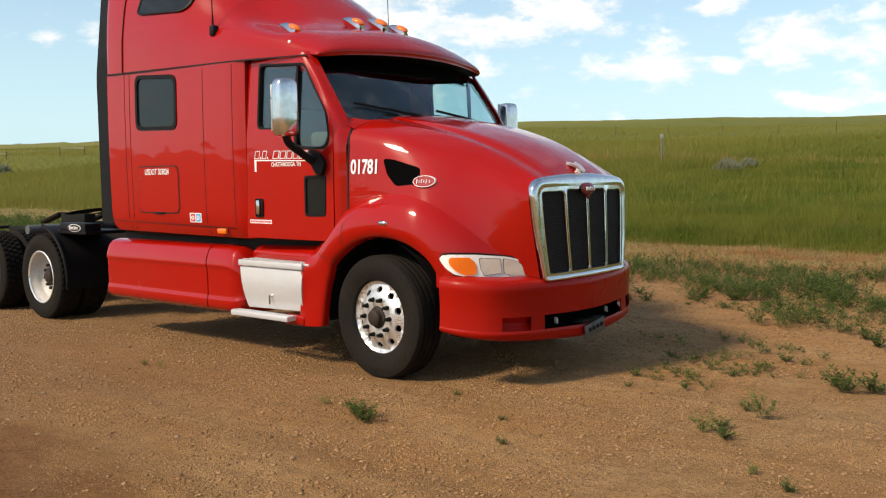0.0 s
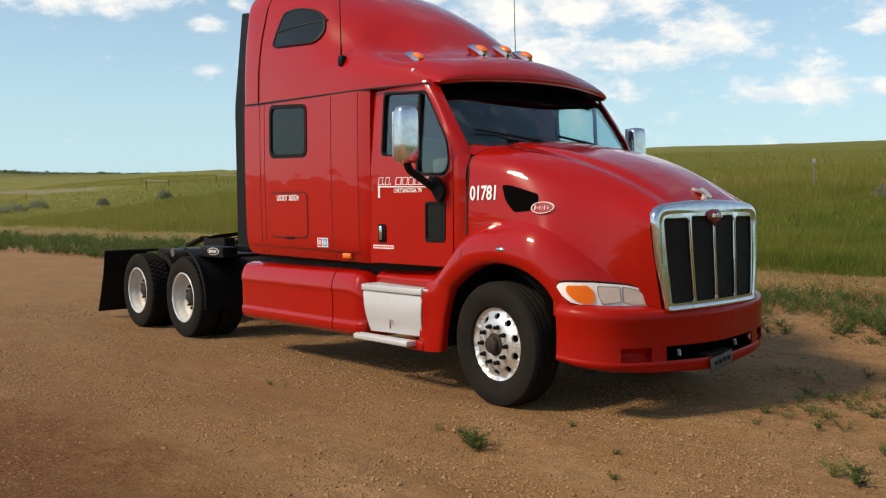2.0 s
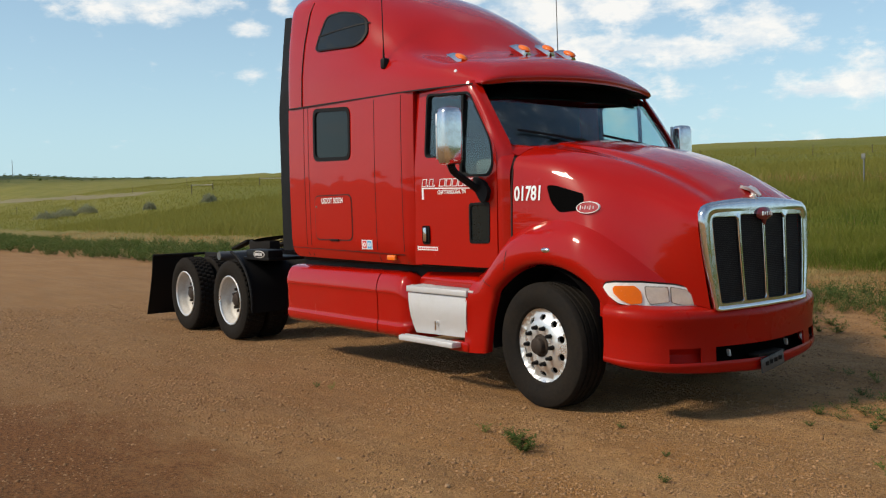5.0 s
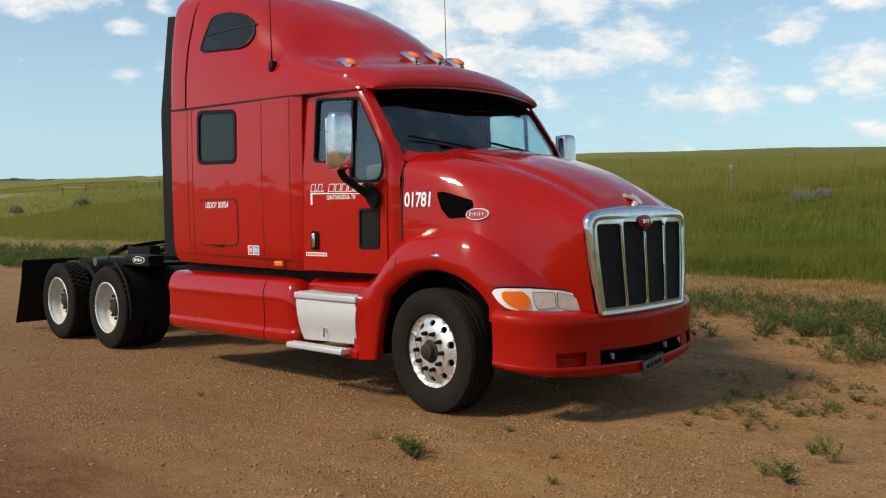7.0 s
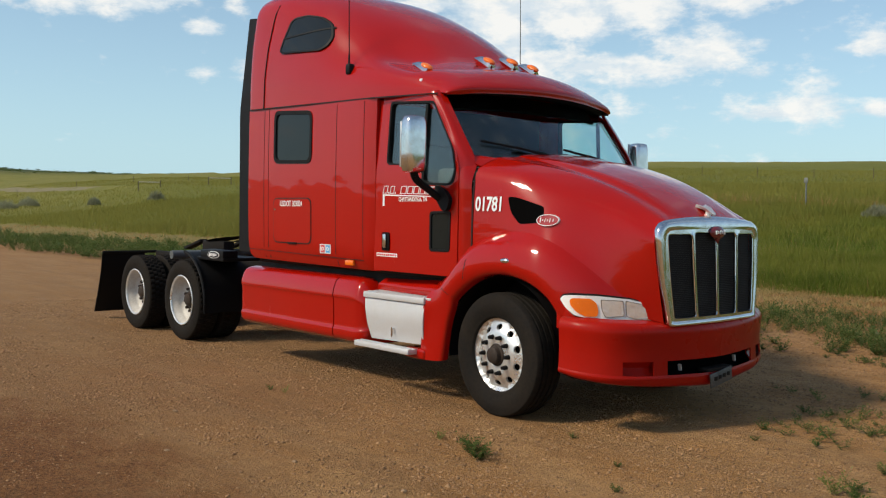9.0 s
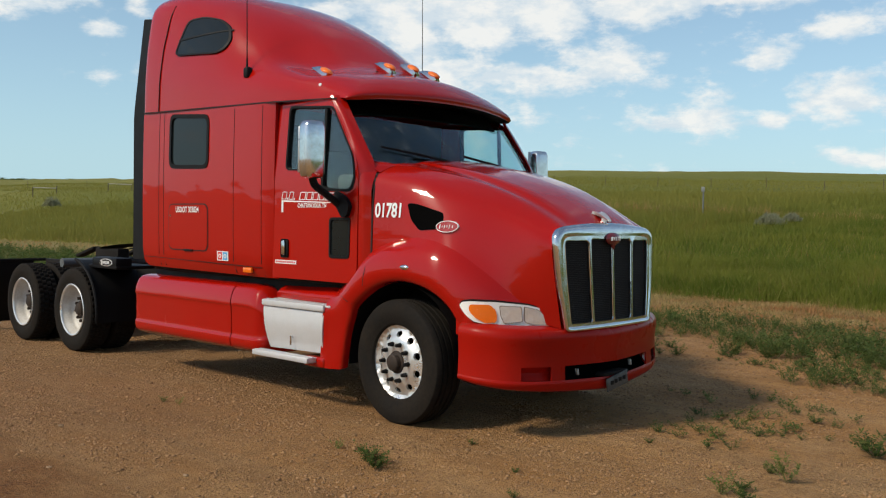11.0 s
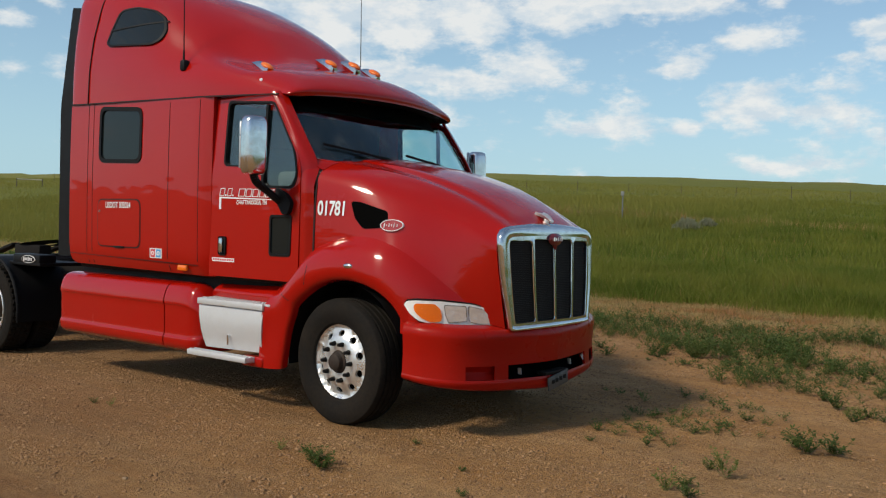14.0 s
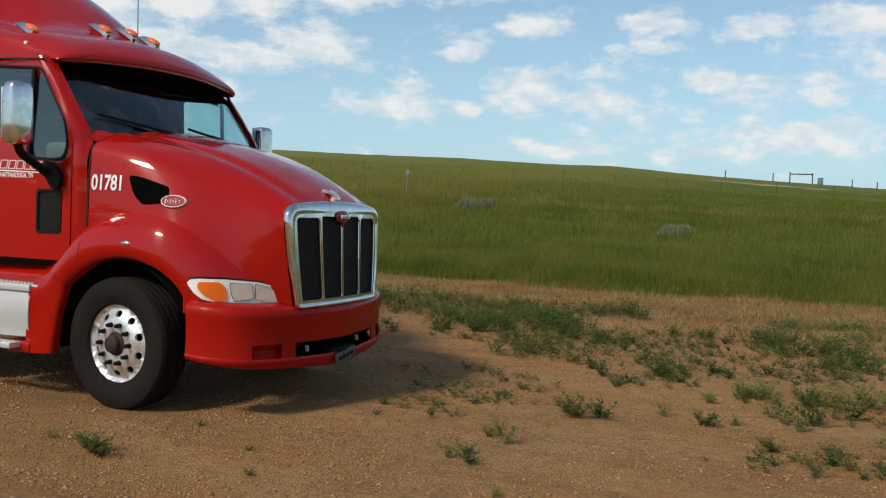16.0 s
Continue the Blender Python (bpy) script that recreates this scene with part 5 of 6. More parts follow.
# rear quarter fenders, deck box, air tank and flaps
for s in (False, True):
    turn = flip if s else (lambda b: b)
    arc = [(-5.31 + 0.60 * math.cos(a), 0.508 + 0.58 * math.sin(a)) for a in np.linspace(math.radians(78), math.radians(0), 14)]
    arc = arc + [(-4.70, 0.40)]
    bm = bmesh.new()
    sheet(bm, np.array([[(x, y, z) for x, z in arc] for y in (-1.20, -1.19, -0.9, -0.60)]))
    bmesh.ops.recalc_face_normals(bm, faces=bm.faces)
    bmesh.ops.solidify(bm, geom=bm.faces[:], thickness=0.02)
    f = part("quarter_fender", turn(bm), BLACK, truck, "black plastic quarter fender")
    bm = bmesh.new()
    rim = [(-5.31 + 0.625 * math.cos(a), -1.195, 0.508 + 0.605 * math.sin(a)) for a in np.linspace(math.radians(80), math.radians(-8), 12)]
    tube(bm, rim, 0.018, 8, 1)
    part("fender_edge", turn(bm), BLACK, f)
    bm = bmesh.new()
    box(bm, (-4.72, -0.86, 1.035), (0.66, 0.52, 0.04), 0.015)
    box(bm, (-4.68, -1.02, 1.085), (0.56, 0.20, 0.11), 0.02)
    deck = part("deck_bracket", turn(bm), BLACK, truck)
    bm = panel(ring((-4.62, 1.088), 0.14, 0.042, 24), (), -1.125, 0.01, 0)
    part("deck_badge", turn(bm), BEZEL, deck, "pale oval badge")
    bm = panel(ring((-4.62, 1.088), 0.128, 0.035, 24), (), -1.129, 0.008, 0)
    part("badge_field", turn(bm), BLACK, deck)
    for k in range(6):
        bm = bmesh.new()
        box(bm, (-4.70 + k * 0.032, -1.131, 1.088), (0.018, 0.004, 0.03 if k % 3 else 0.042))
        part("badge_bar", turn(bm), BEZEL, deck)
    bm = bmesh.new()
    sheet(bm, np.array([[(-7.74, y, 0.98), (-7.80, y, 0.70), (-7.92, y, 0.40), (-8.04, y, 0.13)] for y in (-1.22, -0.92, -0.60)]))
    bmesh.ops.recalc_face_normals(bm, faces=bm.faces)
    bmesh.ops.solidify(bm, geom=bm.faces[:], thickness=0.012)
    part("mud_flap", turn(bm), BLACK, truck, "black rubber mud flap")
    bm = bmesh.new()
    rod(bm, (-7.72, -1.22, 0.99), (-7.72, -0.43, 0.99), 0.02, seg=8)
    part("flap_hanger", turn(bm), DARK, truck)
bm = bmesh.new()
rod(bm, (-5.99, -1.00, 1.025), (-5.99, 0.4, 1.025), 0.055, seg=20)
part("air_tank", bm, material("grey_air_tank", (0.13, 0.145, 0.15), 0.45, 0.3, (0.07, 0.07, 0.07)), truck, "grey air tank behind the cab")
bm = bmesh.new()
tube(bm, [(-3.75, -0.2, 1.9), (-4.2, -0.25, 1.35), (-4.9, -0.2, 1.2), (-5.5, -0.1, 1.25)], 0.016, 8, 8)
part("air_line", bm, BLACK, truck)

# tank fairings
SECT = [(-0.85, 1.0), (-1.06, 1.003), (-1.16, 0.97), (-1.203, 0.89), (-1.217, 0.812), (-1.207, 0.788), (-1.202, 0.60), (-1.204, 0.535), (-1.215, 0.505), (-1.202, 0.432), (-1.11, 0.385), (-0.85, 0.375)]


def tank_station(x, shrink=0.0, top=0.0):
    return [(x, y + shrink, 0.69 + (z - 0.69) * (1 - shrink * 1.2) - (top if z > 0.75 else 0)) for y, z in SECT]


for s in (False, True):
    turn = flip if s else (lambda b: b)
    f = part("tank_fairing", turn(skin([tank_station(-3.83, 0.02), tank_station(-3.79, 0.004), tank_station(-3.70), tank_station(-3.2), tank_station(-2.6), tank_station(-2.065)], 4, 4, 0.012)), RED, truck,
             "red aerodynamic side fairing")
    part("front_fairing", turn(skin([tank_station(-2.05), tank_station(-1.80), tank_station(-1.68, 0.005, 0.02), tank_station(-1.60, 0.05, 0.06), tank_station(-1.57, 0.12, 0.08)], 4, 4, 0.012)), RED, truck)
    bm = skin([[(-1.60, -1.04, 0.90), (-1.55, -1.06, 0.955), (-1.5, -1.02, 1.01)], [(-1.1, -1.08, 0.90), (-1.1, -1.09, 0.955), (-1.1, -1.03, 1.02)], [(-0.60, -1.10, 0.90), (-0.60, -1.12, 0.955), (-0.62, -1.05, 1.04)]], 4, 4)
    part("sill_fairing", turn(bm), RED, truck)
    # step box
    bx = rounded([(-1.49, 0.475), (-0.755, 0.495), (-0.735, 0.835), (-1.565, 0.835)], 0.01)
    b = part("step_box", turn(panel(bx, (), lambda x, z: -1.205 + 0.03 * ((z - 0.70) / 0.2) ** 2 - 0.01, 0.5, 0.08)), STEP_ALU, truck, "brushed aluminium step box")
    bm = bmesh.new()
    box(bm, (-1.15, -1.205, 0.868), (0.84, 0.03, 0.052), 0.005)
    part("upper_step_edge", turn(bm), STEP_ALU, b)
    bm = bmesh.new()
    box(bm, (-1.12, -1.06, 0.885), (0.90, 0.27, 0.02), 0.004)
    for i in range(22):
        for j in range(4):
            box(bm, (-1.54 + i * 0.04 + (j % 2) * 0.02, -1.17 + j * 0.06, 0.897), (0.018, 0.018, 0.008))
    part("upper_tread", turn(bm), STEP_ALU, b)
    bm = bmesh.new()
    rod(bm, (-1.14, -1.228, 0.60), (-1.14, -1.228, 0.53), 0.008, seg=8)
    rod(bm, (-1.14, -1.20, 0.60), (-1.14, -1.23, 0.60), 0.011, seg=8)
    part("latch", turn(bm), CHROME, b)
    bm = bmesh.new()
    box(bm, (-1.20, -1.255, 0.435), (0.76, 0.11, 0.044), 0.006)
    for i in range(20):
        for j in range(2):
            box(bm, (-1.56 + i * 0.038, -1.28 + j * 0.045, 0.459), (0.02, 0.02, 0.006))
    part("lower_step", turn(bm), STEP_ALU, b, "aluminium lower step with raised tread")

# mirrors
for s in (False, True):
    turn = flip if s else (lambda b: b)
    bm = bmesh.new()
    prof = []
    for z, k in ((1.925, 0.60), (1.935, 0.86), (1.97, 0.98), (2.08, 1.0), (2.24, 1.0), (2.33, 0.97), (2.365, 0.84), (2.375, 0.60)):
        prof.append([(-0.575 + 0.07 * k * math.copysign(abs(math.cos(a)) ** 0.65, math.cos(a)), -1.475 + 0.10 * k * math.copysign(abs(math.sin(a)) ** 0.5, math.sin(a)), z)
                     for a in np.linspace(0, 2 * math.pi, 28, endpoint=False)])
    vs = sheet(bm, np.array(prof), close=True)
    bm.faces.new(vs[0])
    bm.faces.new(vs[-1])
    for v in bm.verts:
        v.co.z -= 0.04 if s else 0.0
    mr = part("door_mirror", turn(bm), CHROME, truck, "chrome door mirror housing", angle=50)
    bm = bmesh.new()
    box(bm, (-0.643, -1.475, 2.15), (0.008, 0.17, 0.36), 0.002)
    part("mirror_glass", turn(bm), ALU, mr)
    bm = bmesh.new()
    tube(bm, [(-0.60, -1.46, 1.95), (-0.60, -1.42, 1.87), (-0.60, -1.30, 1.80), (-0.58, -1.18, 1.72)], 0.032, 8, 5)
    part("mirror_arm", turn(bm), BLACK, mr, "black mirror arm")
    pl = rounded([(-0.62, 1.84), (-0.50, 1.79), (-0.44, 1.72), (-0.47, 1.63), (-0.53, 1.62), (-0.62, 1.74)], 0.03)
    part("mirror_mount", turn(panel(pl, (), lean, 0.05, 0, push=-0.04)), BLACK, mr)

# marker lamps and aerials
def roof_z(x, y):
    pts = ROOF_G.reshape(-1, 3)
    pts = pts[pts[:, 2] > 2.66]
    d = (pts[:, 0] - x) ** 2 + (pts[:, 1] - y) ** 2
    k = np.argsort(d)[:5]
    w = 1 / (d[k] + 1e-6)
    return float((pts[k, 2] * w).sum() / w.sum())


for x, y in ((-1.13, -0.93), (-1.01, -0.29), (-1.0, 0.0), (-1.01, 0.29), (-1.13, 0.93)):
    z = roof_z(x, y)
    bm = bmesh.new()
    base = np.array([[(x - 0.13, y - 0.012, z + 0.075), (x - 0.13, y, z + 0.078), (x - 0.13, y + 0.012, z + 0.075)],
                     [(x - 0.03, y - 0.042, z + 0.03), (x - 0.03, y, z + 0.075), (x - 0.03, y + 0.042, z + 0.03)],
                     [(x + 0.10, y - 0.050, z - 0.045), (x + 0.10, y, z + 0.03), (x + 0.10, y + 0.050, z - 0.045)]])
    sheet(bm, net(base, 4, 4))
    bmesh.ops.recalc_face_normals(bm, faces=bm.faces)
    bmesh.ops.solidify(bm, geom=bm.faces[:], thickness=0.03)
    lamp = part("marker_lamp", bm, CHROME, truck, "chrome roof marker lamp with an amber lens")
    bm = bmesh.new()
    bmesh.ops.create_uvsphere(bm, u_segments=14, v_segments=8, radius=1.0, matrix=pose(x + 0.055, y + 0.008, z + 0.026, 0, 26, 0) @ Matrix.Diagonal((0.075, 0.046, 0.027, 1)))
    part("amber_lens", bm, AMBER, lamp, "amber lens")
for s in (-1, 1):
    y0 = s * (abs(roof_y(-1.93, 2.94)) + 0.012)
    bm = bmesh.new()
    box(bm, (-1.93, y0, 2.93), (0.07, 0.07, 0.10), 0.02)
    a = part("aerial_mount", bm, BLACK, truck, "black aerial mount")
    bm = bmesh.new()
    rod(bm, (-1.93, y0 * 1.01, 2.97), (-1.93, y0 * 1.01, 3.06), 0.011, 0.008, 8)
    rod(bm, (-1.93, y0 * 1.01, 3.06), (-1.95, y0 * 1.01, 4.15), 0.0055, 0.003, 6)
    part("aerial", bm, BLACK, a, "thin black whip aerial")
bm = bmesh.new()
x, y = -3.50, -0.62
sheet(bm, np.array([[(x, y - 0.045, 3.90), (x, y - 0.03, 4.06), (x, y + 0.03, 4.06), (x, y + 0.045, 3.90)],
                    [(x + 0.10, y - 0.05, 3.90), (x + 0.09, y - 0.03, 4.01), (x + 0.09, y + 0.03, 4.01), (x + 0.10, y + 0.05, 3.90)],
                    [(x + 0.24, y - 0.02, 3.91), (x + 0.24, y - 0.01, 3.925), (x + 0.24, y + 0.01, 3.925), (x + 0.24, y + 0.02, 3.91)]]))
bmesh.ops.solidify(bm, geom=bm.faces[:], thickness=0.008)
rl = part("roof_lamp", bm, CHROME, truck, "small wedge-shaped lamp on the sleeper roof")
bm = bmesh.new()
box(bm, (x - 0.008, y, 3.98), (0.02, 0.10, 0.18), 0.012)
part("lamp_glass", bm, BLACK, rl)
bm = bmesh.new()
rod(bm, (-0.98, -0.42, roof_z(-0.98, -0.42) - 0.01), (-0.98, -0.42, roof_z(-0.93, -0.48) + 0.025), 0.022, 0.016, 10)
part("washer_nozzle", bm, BLACK, truck)
bm = bmesh.new()
rod(bm, (-0.98, roof_y(-0.98, 2.74) + 0.005, 2.74), (-0.98, roof_y(-0.98, 2.74) - 0.006, 2.74), 0.018, 0.014, 12)
part("visor_bolt", bm, BEZEL, truck)
for s in (False, True):
    bm = bmesh.new()
    box(bm, (-1.83, -1.185, 1.135), (0.13, 0.03, 0.05), 0.012)
    part("side_marker", flip(bm) if s else bm, AMBER, truck, "small amber side marker")

# lettering and stickers on the near side
text_mesh("unit_number", "01781", 0.155, WHITE, truck, lambda u, v: Vector((-0.238 + u, hood_y(-0.238 + u, 1.63 + v) - 0.008, 1.63 + v)), 0.004, 0.71, "white unit number on the hood side")
text_mesh("registration_text", "USDOT 303024", 0.078, WHITE, truck, lambda u, v: Vector((-3.02 + u, side_y(-3.02 + u, 1.655 + v) - 0.012, 1.655 + v)), 0.0015, 0.80, "white registration lettering")
text_mesh("town_text", "CHATTANOOGA, TN", 0.050, WHITE, truck, lambda u, v: Vector((-1.135 + u, lean(-1.1, 1.70) - 0.004, 1.702 + v)), 0.001, 0.78, "small white town lettering")
logo = part("company_logo", panel([(-1.36, 1.66), (-1.335, 1.66), (-1.335, 1.752), (-0.52, 1.735), (-0.52, 1.741), (-1.36, 1.765)], (), lean, 0.003, 0, push=-0.0035), WHITE, truck, "white and red company logo")
x = -1.36
for k, w in enumerate((0.062, 0.014, 0.055, 0.014, 0.0, 0.08, 0.072, 0.072, 0.065, 0.062, 0.062)):
    if w:
        h = 0.066 if w > 0.02 else 0.014
        sl = 0.018 * h / 0.066
        z0 = 1.772 - 0.02 * (x + 1.36)
        out = [(x, z0), (x + w, z0), (x + w + sl, z0 + h), (x + sl, z0 + h)]
        cx, cz = sum(p[0] for p in out) / 4, z0 + h / 2
        inn = [((a - cx) * 0.82 + cx, (b - cz) * 0.84 + cz) for a, b in out]
        part("logo_outline", panel(out, [inn] if w > 0.02 else (), lean, 0.003, 0, push=-0.0035), WHITE, logo)
    x += w + 0.012 if w else 0.05
st = part("warning_sticker", panel([(-2.31, 1.205), (-2.13, 1.205), (-2.13, 1.293), (-2.31, 1.293)], (), side_y, 0.003, 0, push=-0.004), WHITE, truck, "white sticker with red and blue fields")
for u, m in ((-2.262, REDDECAL), (-2.178, BLUE)):
    part("sticker_field", panel([(u - 0.034, 1.213), (u + 0.034, 1.213), (u + 0.034, 1.285), (u - 0.034, 1.285)], (), side_y, 0.002, 0, push=-0.0055), m, st)
    part("sticker_mark", panel(ring((u, 1.249), 0.024, 0.020, 12), [ring((u, 1.249), 0.013, 0.011, 12)], side_y, 0.002, 0, push=-0.007), WHITE, st)
no = part("door_notice", panel([(-1.44, 1.215), (-1.15, 1.215), (-1.15, 1.247), (-1.44, 1.247)], (), lean, 0.002, 0, push=-0.003), WHITE, truck, "small pale notice strip")
for k in range(9):
    u = -1.43 + k * 0.031
    part("notice_bar", panel([(u, 1.223), (u + 0.022, 1.223), (u + 0.022, 1.239), (u, 1.239)], (), lean, 0.002, 0, push=-0.0045), REDDECAL, no)


# ---- plants, stones, fences ----
def leaf_material(name, color, second, third, patch=0.25, rare=2.5, yellow=None):
    """Leaves: each one differs a little, and the plants differ in patches; some light passes through."""
    m = bpy.data.materials.new(name)
    m.use_nodes = True
    t = m.node_tree
    b = t.nodes["Principled BSDF"]
    b.inputs["Roughness"].default_value = 0.6
    b.inputs["Specular IOR Level"].default_value = 0.08
    g = t.nodes.new("ShaderNodeNewGeometry")
    tc = t.nodes.new("ShaderNodeTexCoord")
    n = node(t, "ShaderNodeTexNoise", Scale=patch, Detail=4.0)
    t.links.new(tc.outputs["Object"], n.inputs["Vector"])
    r = node(t, "ShaderNodeMapRange")
    r.inputs["From Min"].default_value, r.inputs["From Max"].default_value = 0.4, 0.65
    t.links.new(n.outputs["Fac"], r.inputs[0])
    m1 = t.nodes.new("ShaderNodeMixRGB")
    m1.inputs[1].default_value, m1.inputs[2].default_value = (*color, 1), (*second, 1)
    t.links.new(r.outputs[0], m1.inputs[0])
    p = t.nodes.new("ShaderNodeMath")
    p.operation = "POWER"
    p.inputs[1].default_value = rare
    t.links.new(g.outputs["Random Per Island"], p.inputs[0])
    m2 = t.nodes.new("ShaderNodeMixRGB")
    m2.inputs[2].default_value = (*third, 1)
    t.links.new(p.outputs[0], m2.inputs[0])
    if yellow:                                            # ripens towards -x
        sp = t.nodes.new("ShaderNodeSeparateXYZ")
        t.links.new(tc.outputs["Object"], sp.inputs[0])
        ry = node(t, "ShaderNodeMapRange")
        ry.inputs["From Min"].default_value, ry.inputs["From Max"].default_value = -8.0, -28.0
        t.links.new(sp.outputs[0], ry.inputs[0])
        m3 = t.nodes.new("ShaderNodeMixRGB")
        m3.inputs[2].default_value = (*yellow, 1)
        t.links.new(ry.outputs[0], m3.inputs[0])
        t.links.new(m1.outputs[0], m3.inputs[1])
        m1 = m3
    t.links.new(m1.outputs[0], m2.inputs[1])
    t.links.new(m2.outputs[0], b.inputs["Base Color"])
    tr = t.nodes.new("ShaderNodeBsdfTranslucent")
    t.links.new(m2.outputs[0], tr.inputs["Color"])
    mx = t.nodes.new("ShaderNodeMixShader")
    mx.inputs[0].default_value = 0.45
    t.links.new(b.outputs[0], mx.inputs[1])
    t.links.new(tr.outputs[0], mx.inputs[2])
    t.links.new(mx.outputs[0], t.nodes["Material Output"].inputs["Surface"])
    return m


GRASS = leaf_material("prairie_grass", (0.096, 0.138, 0.016), (0.200, 0.208, 0.031), (0.235, 0.232, 0.055), 0.40, 2.6, (0.27, 0.245, 0.055))
STRAW = leaf_material("dry_grass", (0.50, 0.36, 0.16), (0.46, 0.20, 0.085), (0.16, 0.16, 0.045), 0.9)
WEED = leaf_material("weed_leaves", (0.064, 0.112, 0.026), (0.094, 0.138, 0.036), (0.17, 0.18, 0.058), 1.2)
PALE_WEED = leaf_material("pale_weed_leaves", (0.14, 0.20, 0.040), (0.18, 0.21, 0.055), (0.27, 0.25, 0.10), 1.2)
SAGE = leaf_material("sage_leaves", (0.30, 0.31, 0.20), (0.36, 0.36, 0.25), (0.20, 0.20, 0.11), 1.5)
STONE = material("pebbles", (0.46, 0.265, 0.125), 0.9, 0.0, (0.20, 0.105, 0.046), 0.7, 30.0, 0.3, island=0.8)
PALE_STONE = material("pale_stone", (0.32, 0.21, 0.12), 0.9, 0.0, (0.24, 0.15, 0.08), 5.0, 60.0, 0.7, bump=0.3)
WOOD = material("weathered_wood", (0.11, 0.085, 0.06), 0.9, 0.0, (0.06, 0.05, 0.04), 3.0, 40.0, 0.8, bump=0.3)
GREY_METAL = material("galvanised_steel", (0.20, 0.21, 0.20), 0.6, 0.3, (0.13, 0.14, 0.13), 6.0, 50.0, 0.7)
LANE_DIRT = material("pale_dirt_road", (0.21, 0.17, 0.085), 0.95, 0.0, (0.15, 0.135, 0.06), 0.4, 6.0, 0.9)


def raw_mesh(name, v, tri, mat):
    me = bpy.data.meshes.new(name)
    me.vertices.add(len(v))
    me.vertices.foreach_set("co", np.ascontiguousarray(v, np.float32).ravel())
    me.loops.add(tri.size)
    me.loops.foreach_set("vertex_index", np.ascontiguousarray(tri, np.int32).ravel())
    me.polygons.add(len(tri))
    me.polygons.foreach_set("loop_start", np.arange(0, tri.size, 3, dtype=np.int32))
    me.update(calc_edges=True)
    me.validate()
    me.materials.append(mat)
    return me


def blades(x, y, z, h, w, rng, bend=0.35, single=False):
    """Grass blades: narrow, tapering, each bent its own way."""
    n = len(x)
    a = rng.uniform(0, 2 * np.pi, n)
    b = rng.uniform(0, 2 * np.pi, n)
    lean_by = h * bend * rng.uniform(0.2, 1.0, n)
    sx, sy = np.cos(a) * w / 2, np.sin(a) * w / 2
    dx, dy = np.cos(b) * lean_by, np.sin(b) * lean_by
    base = np.stack([x, y, z - 0.02], -1)
    tip = base + np.stack([dx, dy, h], -1)
    side = np.stack([sx, sy, np.zeros(n)], -1)
    if single:
        v = np.stack([base - side, base + side, tip], 1)
        tri = np.arange(n * 3).reshape(n, 3)
        return v.reshape(-1, 3), tri
    mid = base + np.stack([dx * 0.3, dy * 0.3, h * 0.58], -1)
    v = np.stack([base - side, base + side, mid - side * 0.75, mid + side * 0.75, tip], 1)
    k = np.arange(n)[:, None] * 5
    tri = np.concatenate([k + [0, 1, 3], k + [0, 3, 2], k + [2, 3, 4]], 1).reshape(-1, 3)
    return v.reshape(-1, 3), tri


def sector(n, r0, r1, rng, a0=84.0, a1=171.0):
    r = np.sqrt(rng.uniform(r0 * r0, r1 * r1, n))
    a = np.radians(rng.uniform(a0, a1, n))
    return MID[0] + r * np.cos(a), MID[1] + r * np.sin(a)


def grow(name, label, zones, mat, seed, keep, category="grass", bend=0.8):
    """One field of blades out of several zones: count, r0, r1, height, width, single."""
    rng = np.random.RandomState(seed)
    vs, ts, off = [], [], 0
    for n, r0, r1, h, w, single in zones:
        x, y = sector(n, r0, r1, rng)
        ok = keep(x, y, rng)
        x, y = x[ok], y[ok]
        hh = h * rng.uniform(0.45, 1.0, len(x)) * (0.55 + 0.9 * fbm(x / 1.7, y / 1.7, seed + 3))
        hh = hh * np.where(x < -16, 1.7, 1.0)
        hh = hh * np.clip(0.5 + (y - edge_line(x)) / 2.6, 0.5, 1.0)
        v, t = blades(x, y, land(x, y), hh, w * rng.uniform(0.6, 1.3, len(x)), rng, bend, single)
        vs.append(v)
        ts.append(t + off)
        off += len(v)
    ob = new(name, raw_mesh(name, np.concatenate(vs), np.concatenate(ts), mat))
    return tagged(ob, label, category, kind="stuff")


def in_field(x, y, rng):
    wob = (fbm(x / 1.8, y / 1.8, 71) - 0.47) * 2.6 + (fbm(x / 0.4, y / 0.4, 72) - 0.47) * 0.7
    lane = np.abs(y - 43 - (fbm(x / 40, y * 0, 44, 2) - 0.37) * 3) > 2.3
    return (y + wob + rng.uniform(-0.5, 0.5, len(x)) > edge_line(x)) & (lane | (x > -115)) & (y < 126 + 8 * rng.rand(len(x)))


grow("tall_grass", "tall green prairie grass with yellowing tips beyond the lot", [
    (290000, 17, 28, 0.54, 0.012, False),
    (200000, 27, 60, 0.42, 0.032, True),
    (170000, 38, 90, 0.33, 0.050, True),
    (170000, 80, 190, 0.22, 0.055, True)], GRASS, 11, in_field)


def seed_heads(x, y, rng):
    return in_field(x, y, rng) & (fbm(x / 4, y / 4, 91) > 0.44)


grow("pale_grass_stems", "pale dry stems standing among the green grass", [
    (7000, 17, 30, 0.66, 0.008, True), (4000, 30, 60, 0.55, 0.014, True)], STRAW, 13, seed_heads)


def along_track(x, y, rng):
    return (np.abs(y - 43 - (fbm(x / 40, y * 0, 44, 2) - 0.37) * 3 + rng.uniform(-0.4, 0.4, len(x))) < 0.8) & (x > -34)


grow("track_edge_grass", "pale dry grass along the far dirt track", [(120000, 36, 75, 0.60, 0.03, True)], STRAW, 19, along_track)


